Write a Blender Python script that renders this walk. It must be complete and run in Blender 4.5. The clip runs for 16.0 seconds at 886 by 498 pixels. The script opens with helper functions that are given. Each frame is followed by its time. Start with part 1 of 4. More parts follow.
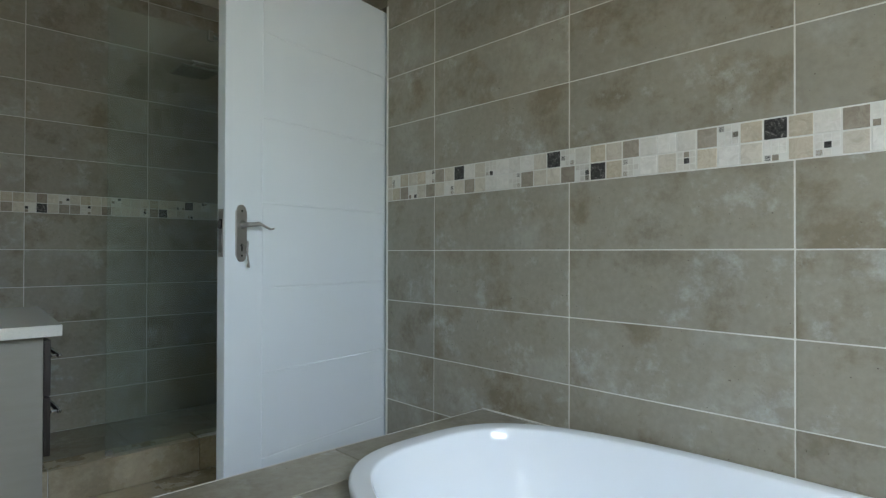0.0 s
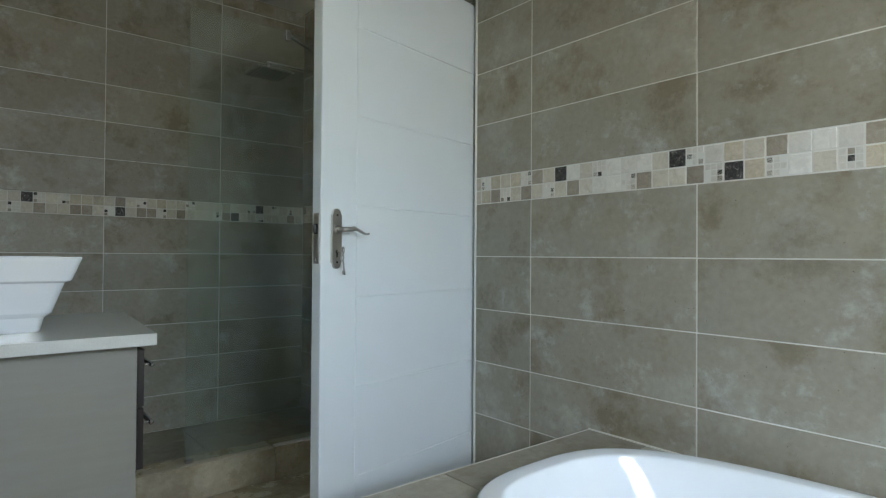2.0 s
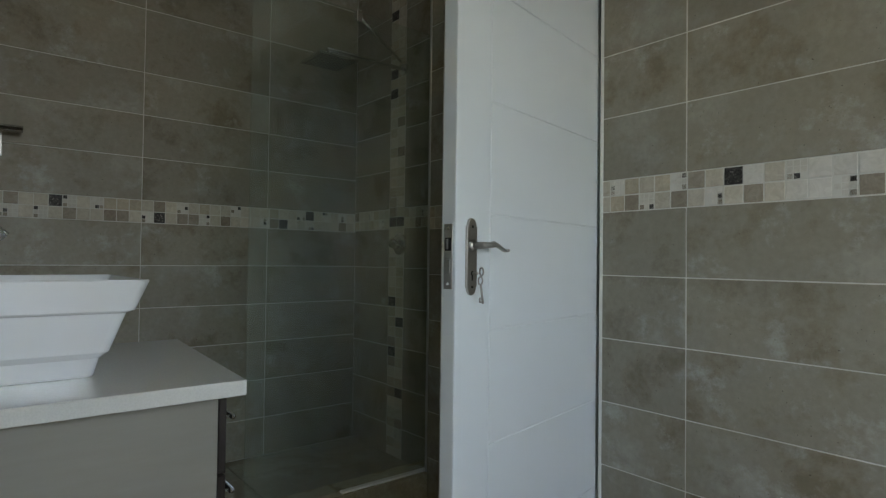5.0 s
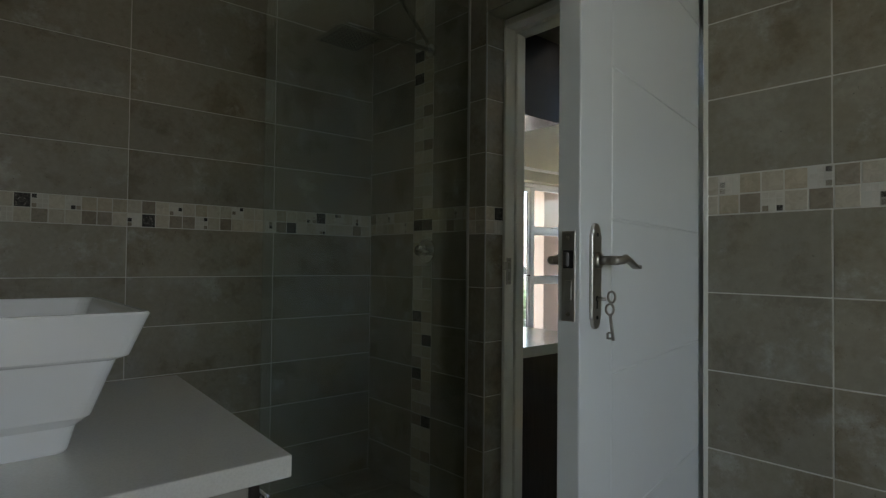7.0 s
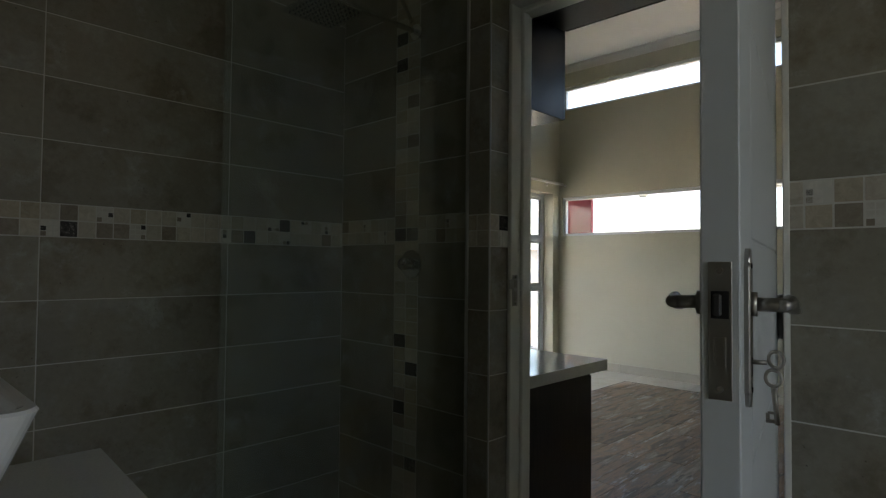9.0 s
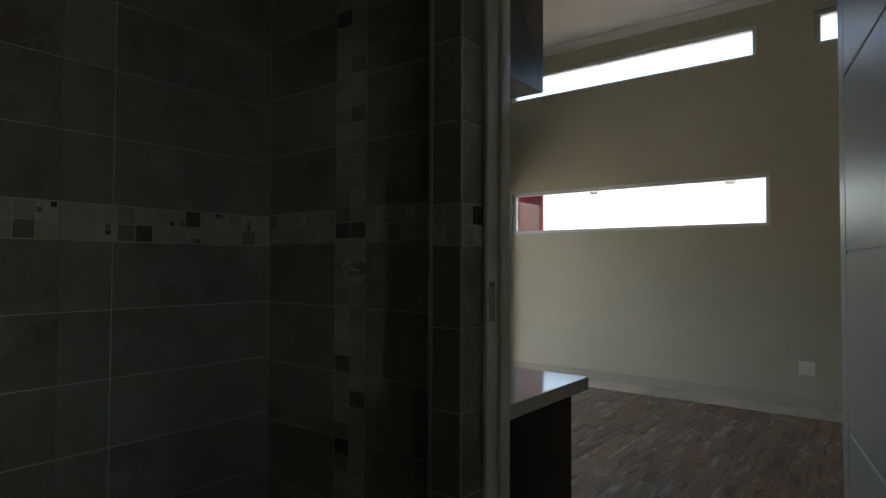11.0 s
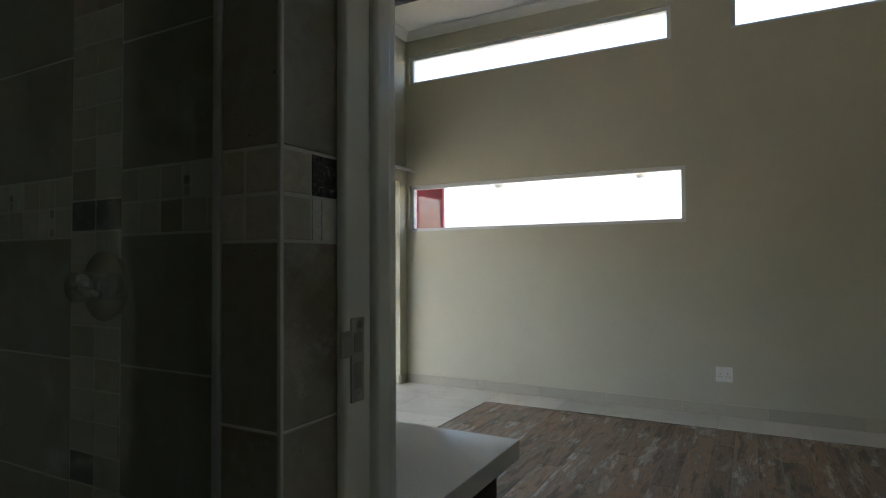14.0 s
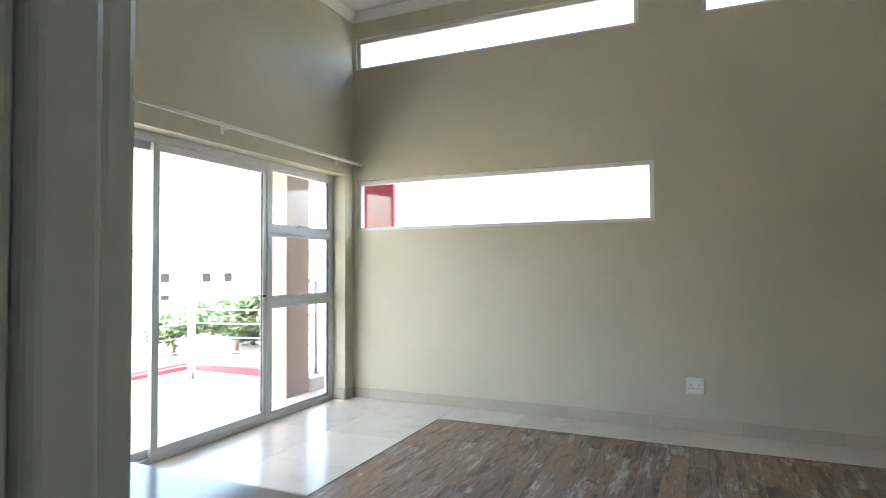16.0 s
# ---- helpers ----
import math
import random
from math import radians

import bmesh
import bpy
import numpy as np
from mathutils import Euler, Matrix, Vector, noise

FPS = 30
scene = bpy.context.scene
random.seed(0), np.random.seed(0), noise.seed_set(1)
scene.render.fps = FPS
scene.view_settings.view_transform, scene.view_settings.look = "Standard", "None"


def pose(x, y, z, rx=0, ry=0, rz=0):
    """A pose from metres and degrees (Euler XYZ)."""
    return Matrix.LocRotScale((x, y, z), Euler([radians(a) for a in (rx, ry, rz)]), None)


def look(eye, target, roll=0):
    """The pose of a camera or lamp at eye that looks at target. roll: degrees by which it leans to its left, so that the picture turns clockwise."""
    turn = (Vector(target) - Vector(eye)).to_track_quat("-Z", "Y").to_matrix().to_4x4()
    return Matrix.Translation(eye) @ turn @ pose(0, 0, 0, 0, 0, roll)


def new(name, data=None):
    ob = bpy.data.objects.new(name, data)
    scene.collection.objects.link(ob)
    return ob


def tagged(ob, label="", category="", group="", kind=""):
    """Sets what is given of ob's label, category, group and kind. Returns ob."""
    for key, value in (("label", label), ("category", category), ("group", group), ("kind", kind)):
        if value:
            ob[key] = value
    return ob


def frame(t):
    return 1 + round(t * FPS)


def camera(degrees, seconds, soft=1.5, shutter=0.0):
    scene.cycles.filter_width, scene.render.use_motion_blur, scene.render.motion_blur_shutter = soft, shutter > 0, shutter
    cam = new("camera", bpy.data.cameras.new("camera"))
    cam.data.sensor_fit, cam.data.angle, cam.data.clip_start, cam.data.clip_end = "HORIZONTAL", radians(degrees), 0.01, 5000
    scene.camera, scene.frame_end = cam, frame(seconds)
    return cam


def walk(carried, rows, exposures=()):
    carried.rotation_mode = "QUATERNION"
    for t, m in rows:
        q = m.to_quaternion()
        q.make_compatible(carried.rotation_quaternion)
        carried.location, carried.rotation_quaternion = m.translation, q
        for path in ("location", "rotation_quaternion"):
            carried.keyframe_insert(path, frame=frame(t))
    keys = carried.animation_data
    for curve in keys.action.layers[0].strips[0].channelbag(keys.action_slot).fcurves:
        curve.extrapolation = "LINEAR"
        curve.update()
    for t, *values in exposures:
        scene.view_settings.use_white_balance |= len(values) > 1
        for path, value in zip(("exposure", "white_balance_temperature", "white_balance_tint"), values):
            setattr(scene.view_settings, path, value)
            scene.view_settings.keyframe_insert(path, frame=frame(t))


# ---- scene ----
cam = camera(75.0, 16.0, soft=1.25)
PATH = [
    (0, (-1.472, -1.608, 1.036), (-0.099, -0.154, 1.051), 0.15),
    (0.5, (-1.484, -1.573, 1.041), (-0.147, -0.085, 1.059), 0.2),
    (1, (-1.504, -1.524, 1.046), (-0.198, -0.009, 1.066), 0.3),
    (1.5, (-1.521, -1.460, 1.048), (-0.242, 0.076, 1.069), 0.35),
    (2, (-1.531, -1.382, 1.050), (-0.264, 0.166, 1.072), 0.4),
    (2.5, (-1.546, -1.305, 1.053), (-0.286, 0.248, 1.077), 0.45),
    (3, (-1.563, -1.240, 1.059), (-0.304, 0.312, 1.084), 0.5),
    (3.5, (-1.577, -1.177, 1.066), (-0.321, 0.380, 1.092), 0.5),
    (4, (-1.593, -1.093, 1.071), (-0.337, 0.462, 1.097), 0.5),
    (4.5, (-1.601, -0.967, 1.079), (-0.338, 0.582, 1.111), 0.6),
    (5, (-1.589, -0.843, 1.089), (-0.325, 0.706, 1.128), 0.7),
    (7.5, (-1.510, -0.320, 1.131), (-0.174, 1.168, 1.178), 0.6),
    (8, (-1.490, -0.235, 1.145), (-0.123, 1.223, 1.194), 0.6),
    (8.5, (-1.457, -0.142, 1.155), (-0.058, 1.285, 1.206), 0.55),
    (9, (-1.402, -0.042, 1.166), (0.036, 1.349, 1.223), 0.55),
    (9.5, (-1.354, 0.028, 1.176), (0.126, 1.371, 1.228), 0.55),
    (10, (-1.279, 0.102, 1.177), (0.238, 1.406, 1.229), 0.45),
    (12.5, (-0.829, 0.54, 1.198), (0.829, 1.658, 1.247), -0.0),
    (13, (-0.699, 0.589, 1.203), (0.994, 1.654, 1.252), -0.1),
    (13.5, (-0.568, 0.636, 1.203), (1.162, 1.639, 1.255), -0.2),
    (14, (-0.454, 0.674, 1.203), (1.308, 1.619, 1.253), -0.3),
    (14.5, (-0.313, 0.706, 1.202), (1.476, 1.599, 1.255), -0.3),
    (15, (-0.204, 0.732, 1.212), (1.604, 1.585, 1.266), -0.4),
    (15.5, (-0.111, 0.788, 1.205), (1.709, 1.614, 1.264), -0.3),
    (16, (0.001, 0.838, 1.196), (1.828, 1.651, 1.257), -0.3),
]
EXPOSURES = [(0.0, 4.61, 6450, 8), (3.5, 4.98, 6520, 9), (5.0, 4.39, 6750, 10), (7.5, 3.38, 7100, 11), (9.0, 2.96, 7050, 12), (10.0, 2.60, 7050, 12), (12.5, 2.36, 7150, 13),
             (13.5, 2.79, 6900, 11), (14.5, 3.37, 6800, 11), (15.2, 3.73, 6800, 11), (16.0, 4.10, 6780, 11)]
walk(cam, [(t, look(eye, target, roll)) for t, eye, target, roll in PATH], EXPOSURES)

# ---- world, sun, large lights ----
world = bpy.data.worlds.new("world")
scene.world = world
world.use_nodes = True
wn, wl = world.node_tree.nodes, world.node_tree.links
sky = wn.new("ShaderNodeTexSky")
sky.sky_type, sky.sun_disc = "NISHITA", False
sky.sun_elevation, sky.sun_rotation, sky.air_density, sky.dust_density = radians(59), radians(270), 1.0, 4.0
wl.new(sky.outputs[0], wn["Background"].inputs[0])
wn["Background"].inputs[1].default_value = 0.15
sun = new("sun", bpy.data.lights.new("sun", "SUN"))
sun.data.energy, sun.data.angle, sun.data.color = 0.7, radians(15), (1.0, 0.97, 0.92)
sun.matrix_world = look((-12, 0, 20), (0, 0, 0))


def window_light(name, place, target, sx, sy, watts, color):
    lamp = bpy.data.lights.new(name, "AREA")
    lamp.shape, lamp.size, lamp.size_y, lamp.energy, lamp.color = "RECTANGLE", sx, sy, watts, color
    ob = new(name, lamp)
    ob.matrix_world = look(place, target)
    return ob


window_light("bathroom_window_light", (-1.27, -2.765, 1.64), (-1.27, -1.765, -0.61), 0.74, 0.84, 1.90, (0.87, 0.96, 1.0))

# ---- materials ----


def material(name, base=(0.5, 0.5, 0.5), rough=0.5, metal=0.0, spec=0.5):
    m = bpy.data.materials.new(name)
    m.use_nodes = True
    b = m.node_tree.nodes["Principled BSDF"]
    b.inputs["Base Color"].default_value = (*base, 1)
    b.inputs["Roughness"].default_value, b.inputs["Metallic"].default_value = rough, metal
    b.inputs["Specular IOR Level"].default_value = spec
    return m


def ramp(m, fac, stops):
    n = m.node_tree.nodes.new("ShaderNodeValToRGB")
    e = n.color_ramp.elements
    while len(e) < len(stops):
        e.new(0.5)
    for k, (p, c) in enumerate(stops):
        e[k].position, e[k].color = p, (*c, 1) if len(c) == 3 else c
    m.node_tree.links.new(fac, n.inputs[0])
    return n.outputs[0]


def coords(m, scale=(1, 1, 1), random_shift=0.0):
    nt = m.node_tree
    tc = nt.nodes.new("ShaderNodeTexCoord")
    mp = nt.nodes.new("ShaderNodeMapping")
    mp.inputs["Scale"].default_value = scale
    nt.links.new(tc.outputs["Object"], mp.inputs["Vector"])
    if random_shift:
        oi = nt.nodes.new("ShaderNodeObjectInfo")
        mul = nt.nodes.new("ShaderNodeVectorMath")
        mul.operation = "SCALE"
        mul.inputs[0].default_value = (random_shift, random_shift * 0.7, random_shift * 1.3)
        nt.links.new(oi.outputs["Random"], mul.inputs["Scale"])
        nt.links.new(mul.outputs[0], mp.inputs["Location"])
    return mp.outputs[0]


def noise_tex(m, vec, scale, detail=6.0, rough=0.6, distortion=0.0):
    n = m.node_tree.nodes.new("ShaderNodeTexNoise")
    n.inputs["Scale"].default_value, n.inputs["Detail"].default_value = scale, detail
    n.inputs["Roughness"].default_value, n.inputs["Distortion"].default_value = rough, distortion
    m.node_tree.links.new(vec, n.inputs["Vector"])
    return n.outputs["Fac"]


def mix(m, fac, a, b, blend="MIX"):
    n = m.node_tree.nodes.new("ShaderNodeMix")
    n.data_type, n.blend_type = "RGBA", blend
    for sock, v in ((n.inputs[0], fac), (n.inputs[6], a), (n.inputs[7], b)):
        if isinstance(v, (int, float)):
            sock.default_value = v
        elif isinstance(v, tuple):
            sock.default_value = (*v, 1)
        else:
            m.node_tree.links.new(v, sock)
    return n.outputs[2]


def paint(m, color):
    m.node_tree.links.new(color, m.node_tree.nodes["Principled BSDF"].inputs["Base Color"])


def gloss(m, fac, lo, hi):
    n = m.node_tree.nodes.new("ShaderNodeMapRange")
    n.inputs["To Min"].default_value, n.inputs["To Max"].default_value = lo, hi
    m.node_tree.links.new(fac, n.inputs["Value"])
    m.node_tree.links.new(n.outputs[0], m.node_tree.nodes["Principled BSDF"].inputs["Roughness"])


def bump(m, height, strength, distance=0.002):
    n = m.node_tree.nodes.new("ShaderNodeBump")
    n.inputs["Strength"].default_value, n.inputs["Distance"].default_value = strength, distance
    m.node_tree.links.new(height, n.inputs["Height"])
    m.node_tree.links.new(n.outputs[0], m.node_tree.nodes["Principled BSDF"].inputs["Normal"])


def tile_material(name, dark, mid, light, pale, rough=(0.28, 0.42), pale_at=(0.56, 0.72), patches=0.8, grain=0.4):
    m = material(name)
    v = coords(m, (1, 1, 1), 60.0)
    cloud = noise_tex(m, v, 3.4, 8.0, 0.68, 0.1)
    c = ramp(m, cloud, ((0.36, dark), (0.46, mid), (0.54, mid), (0.66, light)))
    wash = ramp(m, noise_tex(m, v, 5.0, 12.0, 0.74, 0.05), ((pale_at[0], (0, 0, 0)), (pale_at[1], (1, 1, 1))))
    c = mix(m, wash, c, pale)
    patch = ramp(m, noise_tex(m, v, 3.0, 12.0, 0.74, 0.1), ((0.54, (0, 0, 0)), (0.68, (patches, patches, patches))))
    c = mix(m, patch, c, tuple(0.82 * k for k in dark))
    fine = noise_tex(m, v, 55.0, 4.0, 0.6)
    c = mix(m, grain, c, ramp(m, fine, ((0.3, (0.72, 0.72, 0.72)), (0.7, (1.12, 1.12, 1.12)))), "MULTIPLY")
    if grain > 0.2:
        specks = ramp(m, noise_tex(m, v, 120.0, 2.0, 0.5), ((0.735, (1, 1, 1)), (0.76, (0.45, 0.42, 0.38))))
        c = mix(m, 1.0, c, specks, "MULTIPLY")
    oi = m.node_tree.nodes.new("ShaderNodeObjectInfo")
    c = mix(m, 1.0, c, ramp(m, oi.outputs["Random"], ((0, (0.90, 0.90, 0.90)), (1, (1.08, 1.07, 1.05)))), "MULTIPLY")
    paint(m, c)
    gloss(m, cloud, *rough)
    bump(m, fine, 0.06, 0.001)
    return m


M_TILE = tile_material("wall_tile_glaze", (0.205, 0.175, 0.12), (0.29, 0.27, 0.215), (0.345, 0.335, 0.285), (0.45, 0.455, 0.43), (0.40, 0.54))
M_FLOOR_TILE = tile_material("bathroom_floor_glaze", (0.34, 0.29, 0.20), (0.44, 0.38, 0.27), (0.52, 0.46, 0.34), (0.58, 0.53, 0.42), (0.2, 0.35), (0.6, 0.8), 0.25)
M_CREAM_TILE = tile_material("cream_floor_glaze", (0.56, 0.53, 0.45), (0.61, 0.58, 0.50), (0.63, 0.60, 0.52), (0.66, 0.63, 0.56), (0.14, 0.26), (0.6, 0.9), 0.08, 0.1)
M_SKIRT = tile_material("skirting_glaze", (0.39, 0.365, 0.295), (0.43, 0.405, 0.33), (0.45, 0.42, 0.35), (0.48, 0.45, 0.38), (0.3, 0.45), (0.62, 0.9), 0.1, 0.1)
M_GROUT = material("pale_grout", (0.64, 0.63, 0.58), 0.85)
M_GROUT_DARK = material("floor_grout", (0.40, 0.37, 0.31), 0.9)


def stone(name, lo, hi, rough):
    m = material(name)
    v = coords(m, (1, 1, 1), 90.0)
    c = ramp(m, noise_tex(m, v, 38.0, 7.0, 0.7, 1.2), ((0.32, lo), (0.68, hi)))
    oi = m.node_tree.nodes.new("ShaderNodeObjectInfo")
    c = mix(m, 1.0, c, ramp(m, oi.outputs["Random"], ((0, (0.86, 0.85, 0.83)), (1, (1.08, 1.08, 1.08)))), "MULTIPLY")
    paint(m, c)
    b = m.node_tree.nodes["Principled BSDF"]
    b.inputs["Roughness"].default_value, b.inputs["Specular IOR Level"].default_value = rough, 0.28
    return m


M_CREAM = stone("cream_travertine", (0.48, 0.44, 0.36), (0.64, 0.60, 0.52), 0.52)
M_WHITE_STONE = stone("white_marble", (0.56, 0.54, 0.49), (0.70, 0.68, 0.63), 0.5)
M_TAN = stone("tan_travertine", (0.42, 0.365, 0.28), (0.58, 0.52, 0.41), 0.52)
M_BROWN = stone("brown_marble", (0.24, 0.205, 0.16), (0.36, 0.32, 0.26), 0.5)
M_BLACK = material("dark_veined_marble", (0.03, 0.03, 0.03), 0.5, spec=0.25)
_v = coords(M_BLACK, (1, 1, 1), 90.0)
paint(M_BLACK, ramp(M_BLACK, noise_tex(M_BLACK, _v, 45.0, 6.0, 0.7, 2.5), ((0.40, (0.022, 0.021, 0.02)), (0.56, (0.07, 0.065, 0.06)), (0.66, (0.30, 0.28, 0.26)))))


def plaster(name, base, tex=0.12):
    m = material(name, base, 0.62, spec=0.3)
    v = coords(m)
    lo, hi = tuple(c * 0.94 for c in base), tuple(min(1, c * 1.04) for c in base)
    paint(m, ramp(m, noise_tex(m, v, 1.4, 6.0, 0.6), ((0.3, lo), (0.7, hi))))
    bump(m, noise_tex(m, v, 170.0, 3.0, 0.6), tex, 0.0015)
    return m


M_PAINT = plaster("sage_cream_wall_paint", (0.50, 0.49, 0.385))
M_CEIL = plaster("white_ceiling_paint", (0.78, 0.77, 0.72), 0.06)
M_RED = plaster("red_exterior_paint", (0.30, 0.045, 0.06))
M_PINK = plaster("beige_exterior_paint", (0.34, 0.285, 0.245))
M_DOOR = material("white_door_enamel", (0.69, 0.745, 0.77), 0.36, spec=0.45)
_v = coords(M_DOOR)
gloss(M_DOOR, noise_tex(M_DOOR, _v, 9.0, 5.0), 0.28, 0.44)
bump(M_DOOR, noise_tex(M_DOOR, _v, 420.0, 2.0), 0.05, 0.0006)
M_FRAME = material("off_white_steel_frame_paint", (0.82, 0.82, 0.76), 0.2, spec=0.7)
bump(M_FRAME, noise_tex(M_FRAME, coords(M_FRAME), 60.0, 4.0), 0.05, 0.001)
M_CERAMIC = material("white_glazed_ceramic", (0.80, 0.82, 0.84), 0.07, spec=0.6)
M_ACRYLIC = material("white_bath_acrylic", (0.76, 0.81, 0.85), 0.06, spec=0.6)
M_QUARTZ = material("white_quartz_top", (0.72, 0.71, 0.67), 0.10, spec=0.7)
_v = coords(M_QUARTZ)
paint(M_QUARTZ, ramp(M_QUARTZ, noise_tex(M_QUARTZ, _v, 260.0, 3.0), ((0.35, (0.60, 0.61, 0.58)), (0.6, (0.65, 0.66, 0.63)))))
M_GREY = material("grey_cabinet_board", (0.27, 0.26, 0.23), 0.42)
_v = coords(M_GREY, (1, 1, 8))
paint(M_GREY, ramp(M_GREY, noise_tex(M_GREY, _v, 4.0, 5.0), ((0.3, (0.255, 0.247, 0.215)), (0.7, (0.28, 0.272, 0.238)))))
M_DARK = material("dark_wood_veneer", (0.02, 0.017, 0.015), 0.35)
_v = coords(M_DARK, (12, 12, 0.7))
paint(M_DARK, ramp(M_DARK, noise_tex(M_DARK, _v, 8.0, 6.0, 0.7), ((0.3, (0.012, 0.010, 0.009)), (0.7, (0.038, 0.030, 0.026)))))
M_GLOSSDARK = material("dark_gloss_cabinet", (0.035, 0.035, 0.045), 0.22)
M_CHROME = material("chrome", (0.75, 0.75, 0.76), 0.12, 1.0)
M_SATIN = material("satin_nickel", (0.42, 0.41, 0.39), 0.34, 1.0)
bump(M_SATIN, noise_tex(M_SATIN, coords(M_SATIN, (1, 1, 14)), 140.0, 3.0), 0.08, 0.0005)
M_STEEL = material("stainless_steel", (0.56, 0.56, 0.56), 0.28, 1.0)
M_HOLE = material("black_recess", (0.01, 0.01, 0.01), 0.8)
M_ALU = material("white_aluminium", (0.66, 0.68, 0.70), 0.32)
M_SEAL = material("black_rubber_seal", (0.02, 0.02, 0.02), 0.7)
M_PLASTIC = material("white_plastic", (0.78, 0.78, 0.75), 0.3)
M_TRIM = material("aluminium_tile_trim", (0.55, 0.55, 0.54), 0.3, 1.0)
M_RUBBER = material("dark_nozzle_rubber", (0.05, 0.05, 0.05), 0.6)


def glass(name, tint, spec=0.04, haze_film=0.0):
    m = material(name, tint, 0.0)
    nt = m.node_tree
    nt.nodes.remove(nt.nodes["Principled BSDF"])
    clear, shine, blend, facing = (nt.nodes.new(k) for k in ("ShaderNodeBsdfTransparent", "ShaderNodeBsdfGlossy", "ShaderNodeMixShader", "ShaderNodeLayerWeight"))
    clear.inputs[0].default_value = (*tint, 1)
    shine.inputs["Roughness"].default_value = 0.0
    facing.inputs["Blend"].default_value = 0.5
    steep, scaled = nt.nodes.new("ShaderNodeMath"), nt.nodes.new("ShaderNodeMath")
    steep.operation, scaled.operation = "POWER", "MULTIPLY_ADD"
    steep.inputs[1].default_value, scaled.inputs[1].default_value, scaled.inputs[2].default_value = 4.5, 0.94, spec
    nt.links.new(facing.outputs["Facing"], steep.inputs[0])
    nt.links.new(steep.outputs[0], scaled.inputs[0])
    nt.links.new(scaled.outputs[0], blend.inputs[0])
    nt.links.new(clear.outputs[0], blend.inputs[1])
    nt.links.new(shine.outputs[0], blend.inputs[2])
    out = blend.outputs[0]
    if haze_film:   # water film plus a greenish haze mixed in to brighten the dark glass
        veil, over = nt.nodes.new("ShaderNodeBsdfDiffuse"), nt.nodes.new("ShaderNodeMixShader")
        veil.inputs[0].default_value = (0.52, 0.60, 0.56, 1)
        haze_marks = ramp(m, noise_tex(m, coords(m, (1, 1, 0.4)), 5.0, 6.0, 0.6), ((0.3, (haze_film * 0.6,) * 3), (0.7, (haze_film * 1.3,) * 3)))
        nt.links.new(haze_marks, over.inputs[0])
        nt.links.new(out, over.inputs[1])
        nt.links.new(veil.outputs[0], over.inputs[2])
        out = over.outputs[0]
    nt.links.new(out, nt.nodes["Material Output"].inputs[0])
    return m


M_SHOWER_GLASS = glass("greenish_shower_glass", (0.962, 0.992, 0.975), 0.05, 0.05)
M_PANE = glass("window_glass", (0.95, 0.96, 0.96))

M_WOOD = material("weathered_laminate", (0.2, 0.15, 0.1), 0.38)
_v = coords(M_WOOD, (1.0, 5.6, 1), 50.0)
_v2 = coords(M_WOOD, (1.3, 6.8, 1), 80.0)
_g = noise_tex(M_WOOD, _v, 2.3, 9.0, 0.66, 0.35)
_c = ramp(M_WOOD, _g, ((0.34, (0.075, 0.060, 0.048)), (0.43, (0.17, 0.130, 0.098)), (0.49, (0.34, 0.222, 0.140)), (0.56, (0.19, 0.160, 0.130)), (0.65, (0.42, 0.37, 0.31))))
_w = ramp(M_WOOD, noise_tex(M_WOOD, _v2, 1.7, 12.0, 0.78, 0.2), ((0.565, (0, 0, 0)), (0.60, (0.9, 0.9, 0.9))))
_c = mix(M_WOOD, _w, _c, (0.48, 0.50, 0.51))
_k = ramp(M_WOOD, noise_tex(M_WOOD, _v2, 2.6, 10.0, 0.74, 0.1), ((0.37, (1, 1, 1)), (0.43, (0, 0, 0))))
_c = mix(M_WOOD, _k, _c, (0.07, 0.055, 0.044))
_f = noise_tex(M_WOOD, coords(M_WOOD, (3, 60, 1), 20.0), 3.0, 5.0, 0.6)
_c = mix(M_WOOD, 0.5, _c, ramp(M_WOOD, _f, ((0.35, (0.62, 0.60, 0.58)), (0.62, (1.12, 1.12, 1.12)))), "MULTIPLY")
_oi = M_WOOD.node_tree.nodes.new("ShaderNodeObjectInfo")
_c = mix(M_WOOD, 1.0, _c, ramp(M_WOOD, _oi.outputs["Random"], ((0, (0.66, 0.65, 0.65)), (0.35, (1.05, 0.95, 0.86)), (0.7, (0.88, 0.87, 0.88)), (1, (1.28, 1.18, 1.08)))), "MULTIPLY")
paint(M_WOOD, _c)
bump(M_WOOD, _g, 0.15, 0.001)

# ---- mesh helpers ----


def box_bm(x0, x1, y0, y1, z0, z1, bevel=0.0, seg=1, into=None):
    bm = into or bmesh.new()
    made = bmesh.ops.create_cube(bm, size=1.0)["verts"]
    for v in made:
        v.co = Vector((x0 + (v.co.x + 0.5) * (x1 - x0), y0 + (v.co.y + 0.5) * (y1 - y0), z0 + (v.co.z + 0.5) * (z1 - z0)))
    if bevel:
        edges = {e for v in made for e in v.link_edges}
        bmesh.ops.bevel(bm, geom=list(edges), offset=bevel, segments=seg, affect="EDGES", profile=0.5)
    return bm


def boxes_bm(rows, bevel=0.0, seg=1):
    bm = bmesh.new()
    for r in rows:
        box_bm(*r, bevel=bevel, seg=seg, into=bm)
    return bm


def rod_bm(a, b, r, seg=16, into=None, r2=None):
    bm = into or bmesh.new()
    a, b = Vector(a), Vector(b)
    m = Matrix.Translation((a + b) / 2) @ (b - a).to_track_quat("Z", "Y").to_matrix().to_4x4()
    bmesh.ops.create_cone(bm, cap_ends=True, segments=seg, radius1=r, radius2=r if r2 is None else r2, depth=(b - a).length, matrix=m)
    return bm


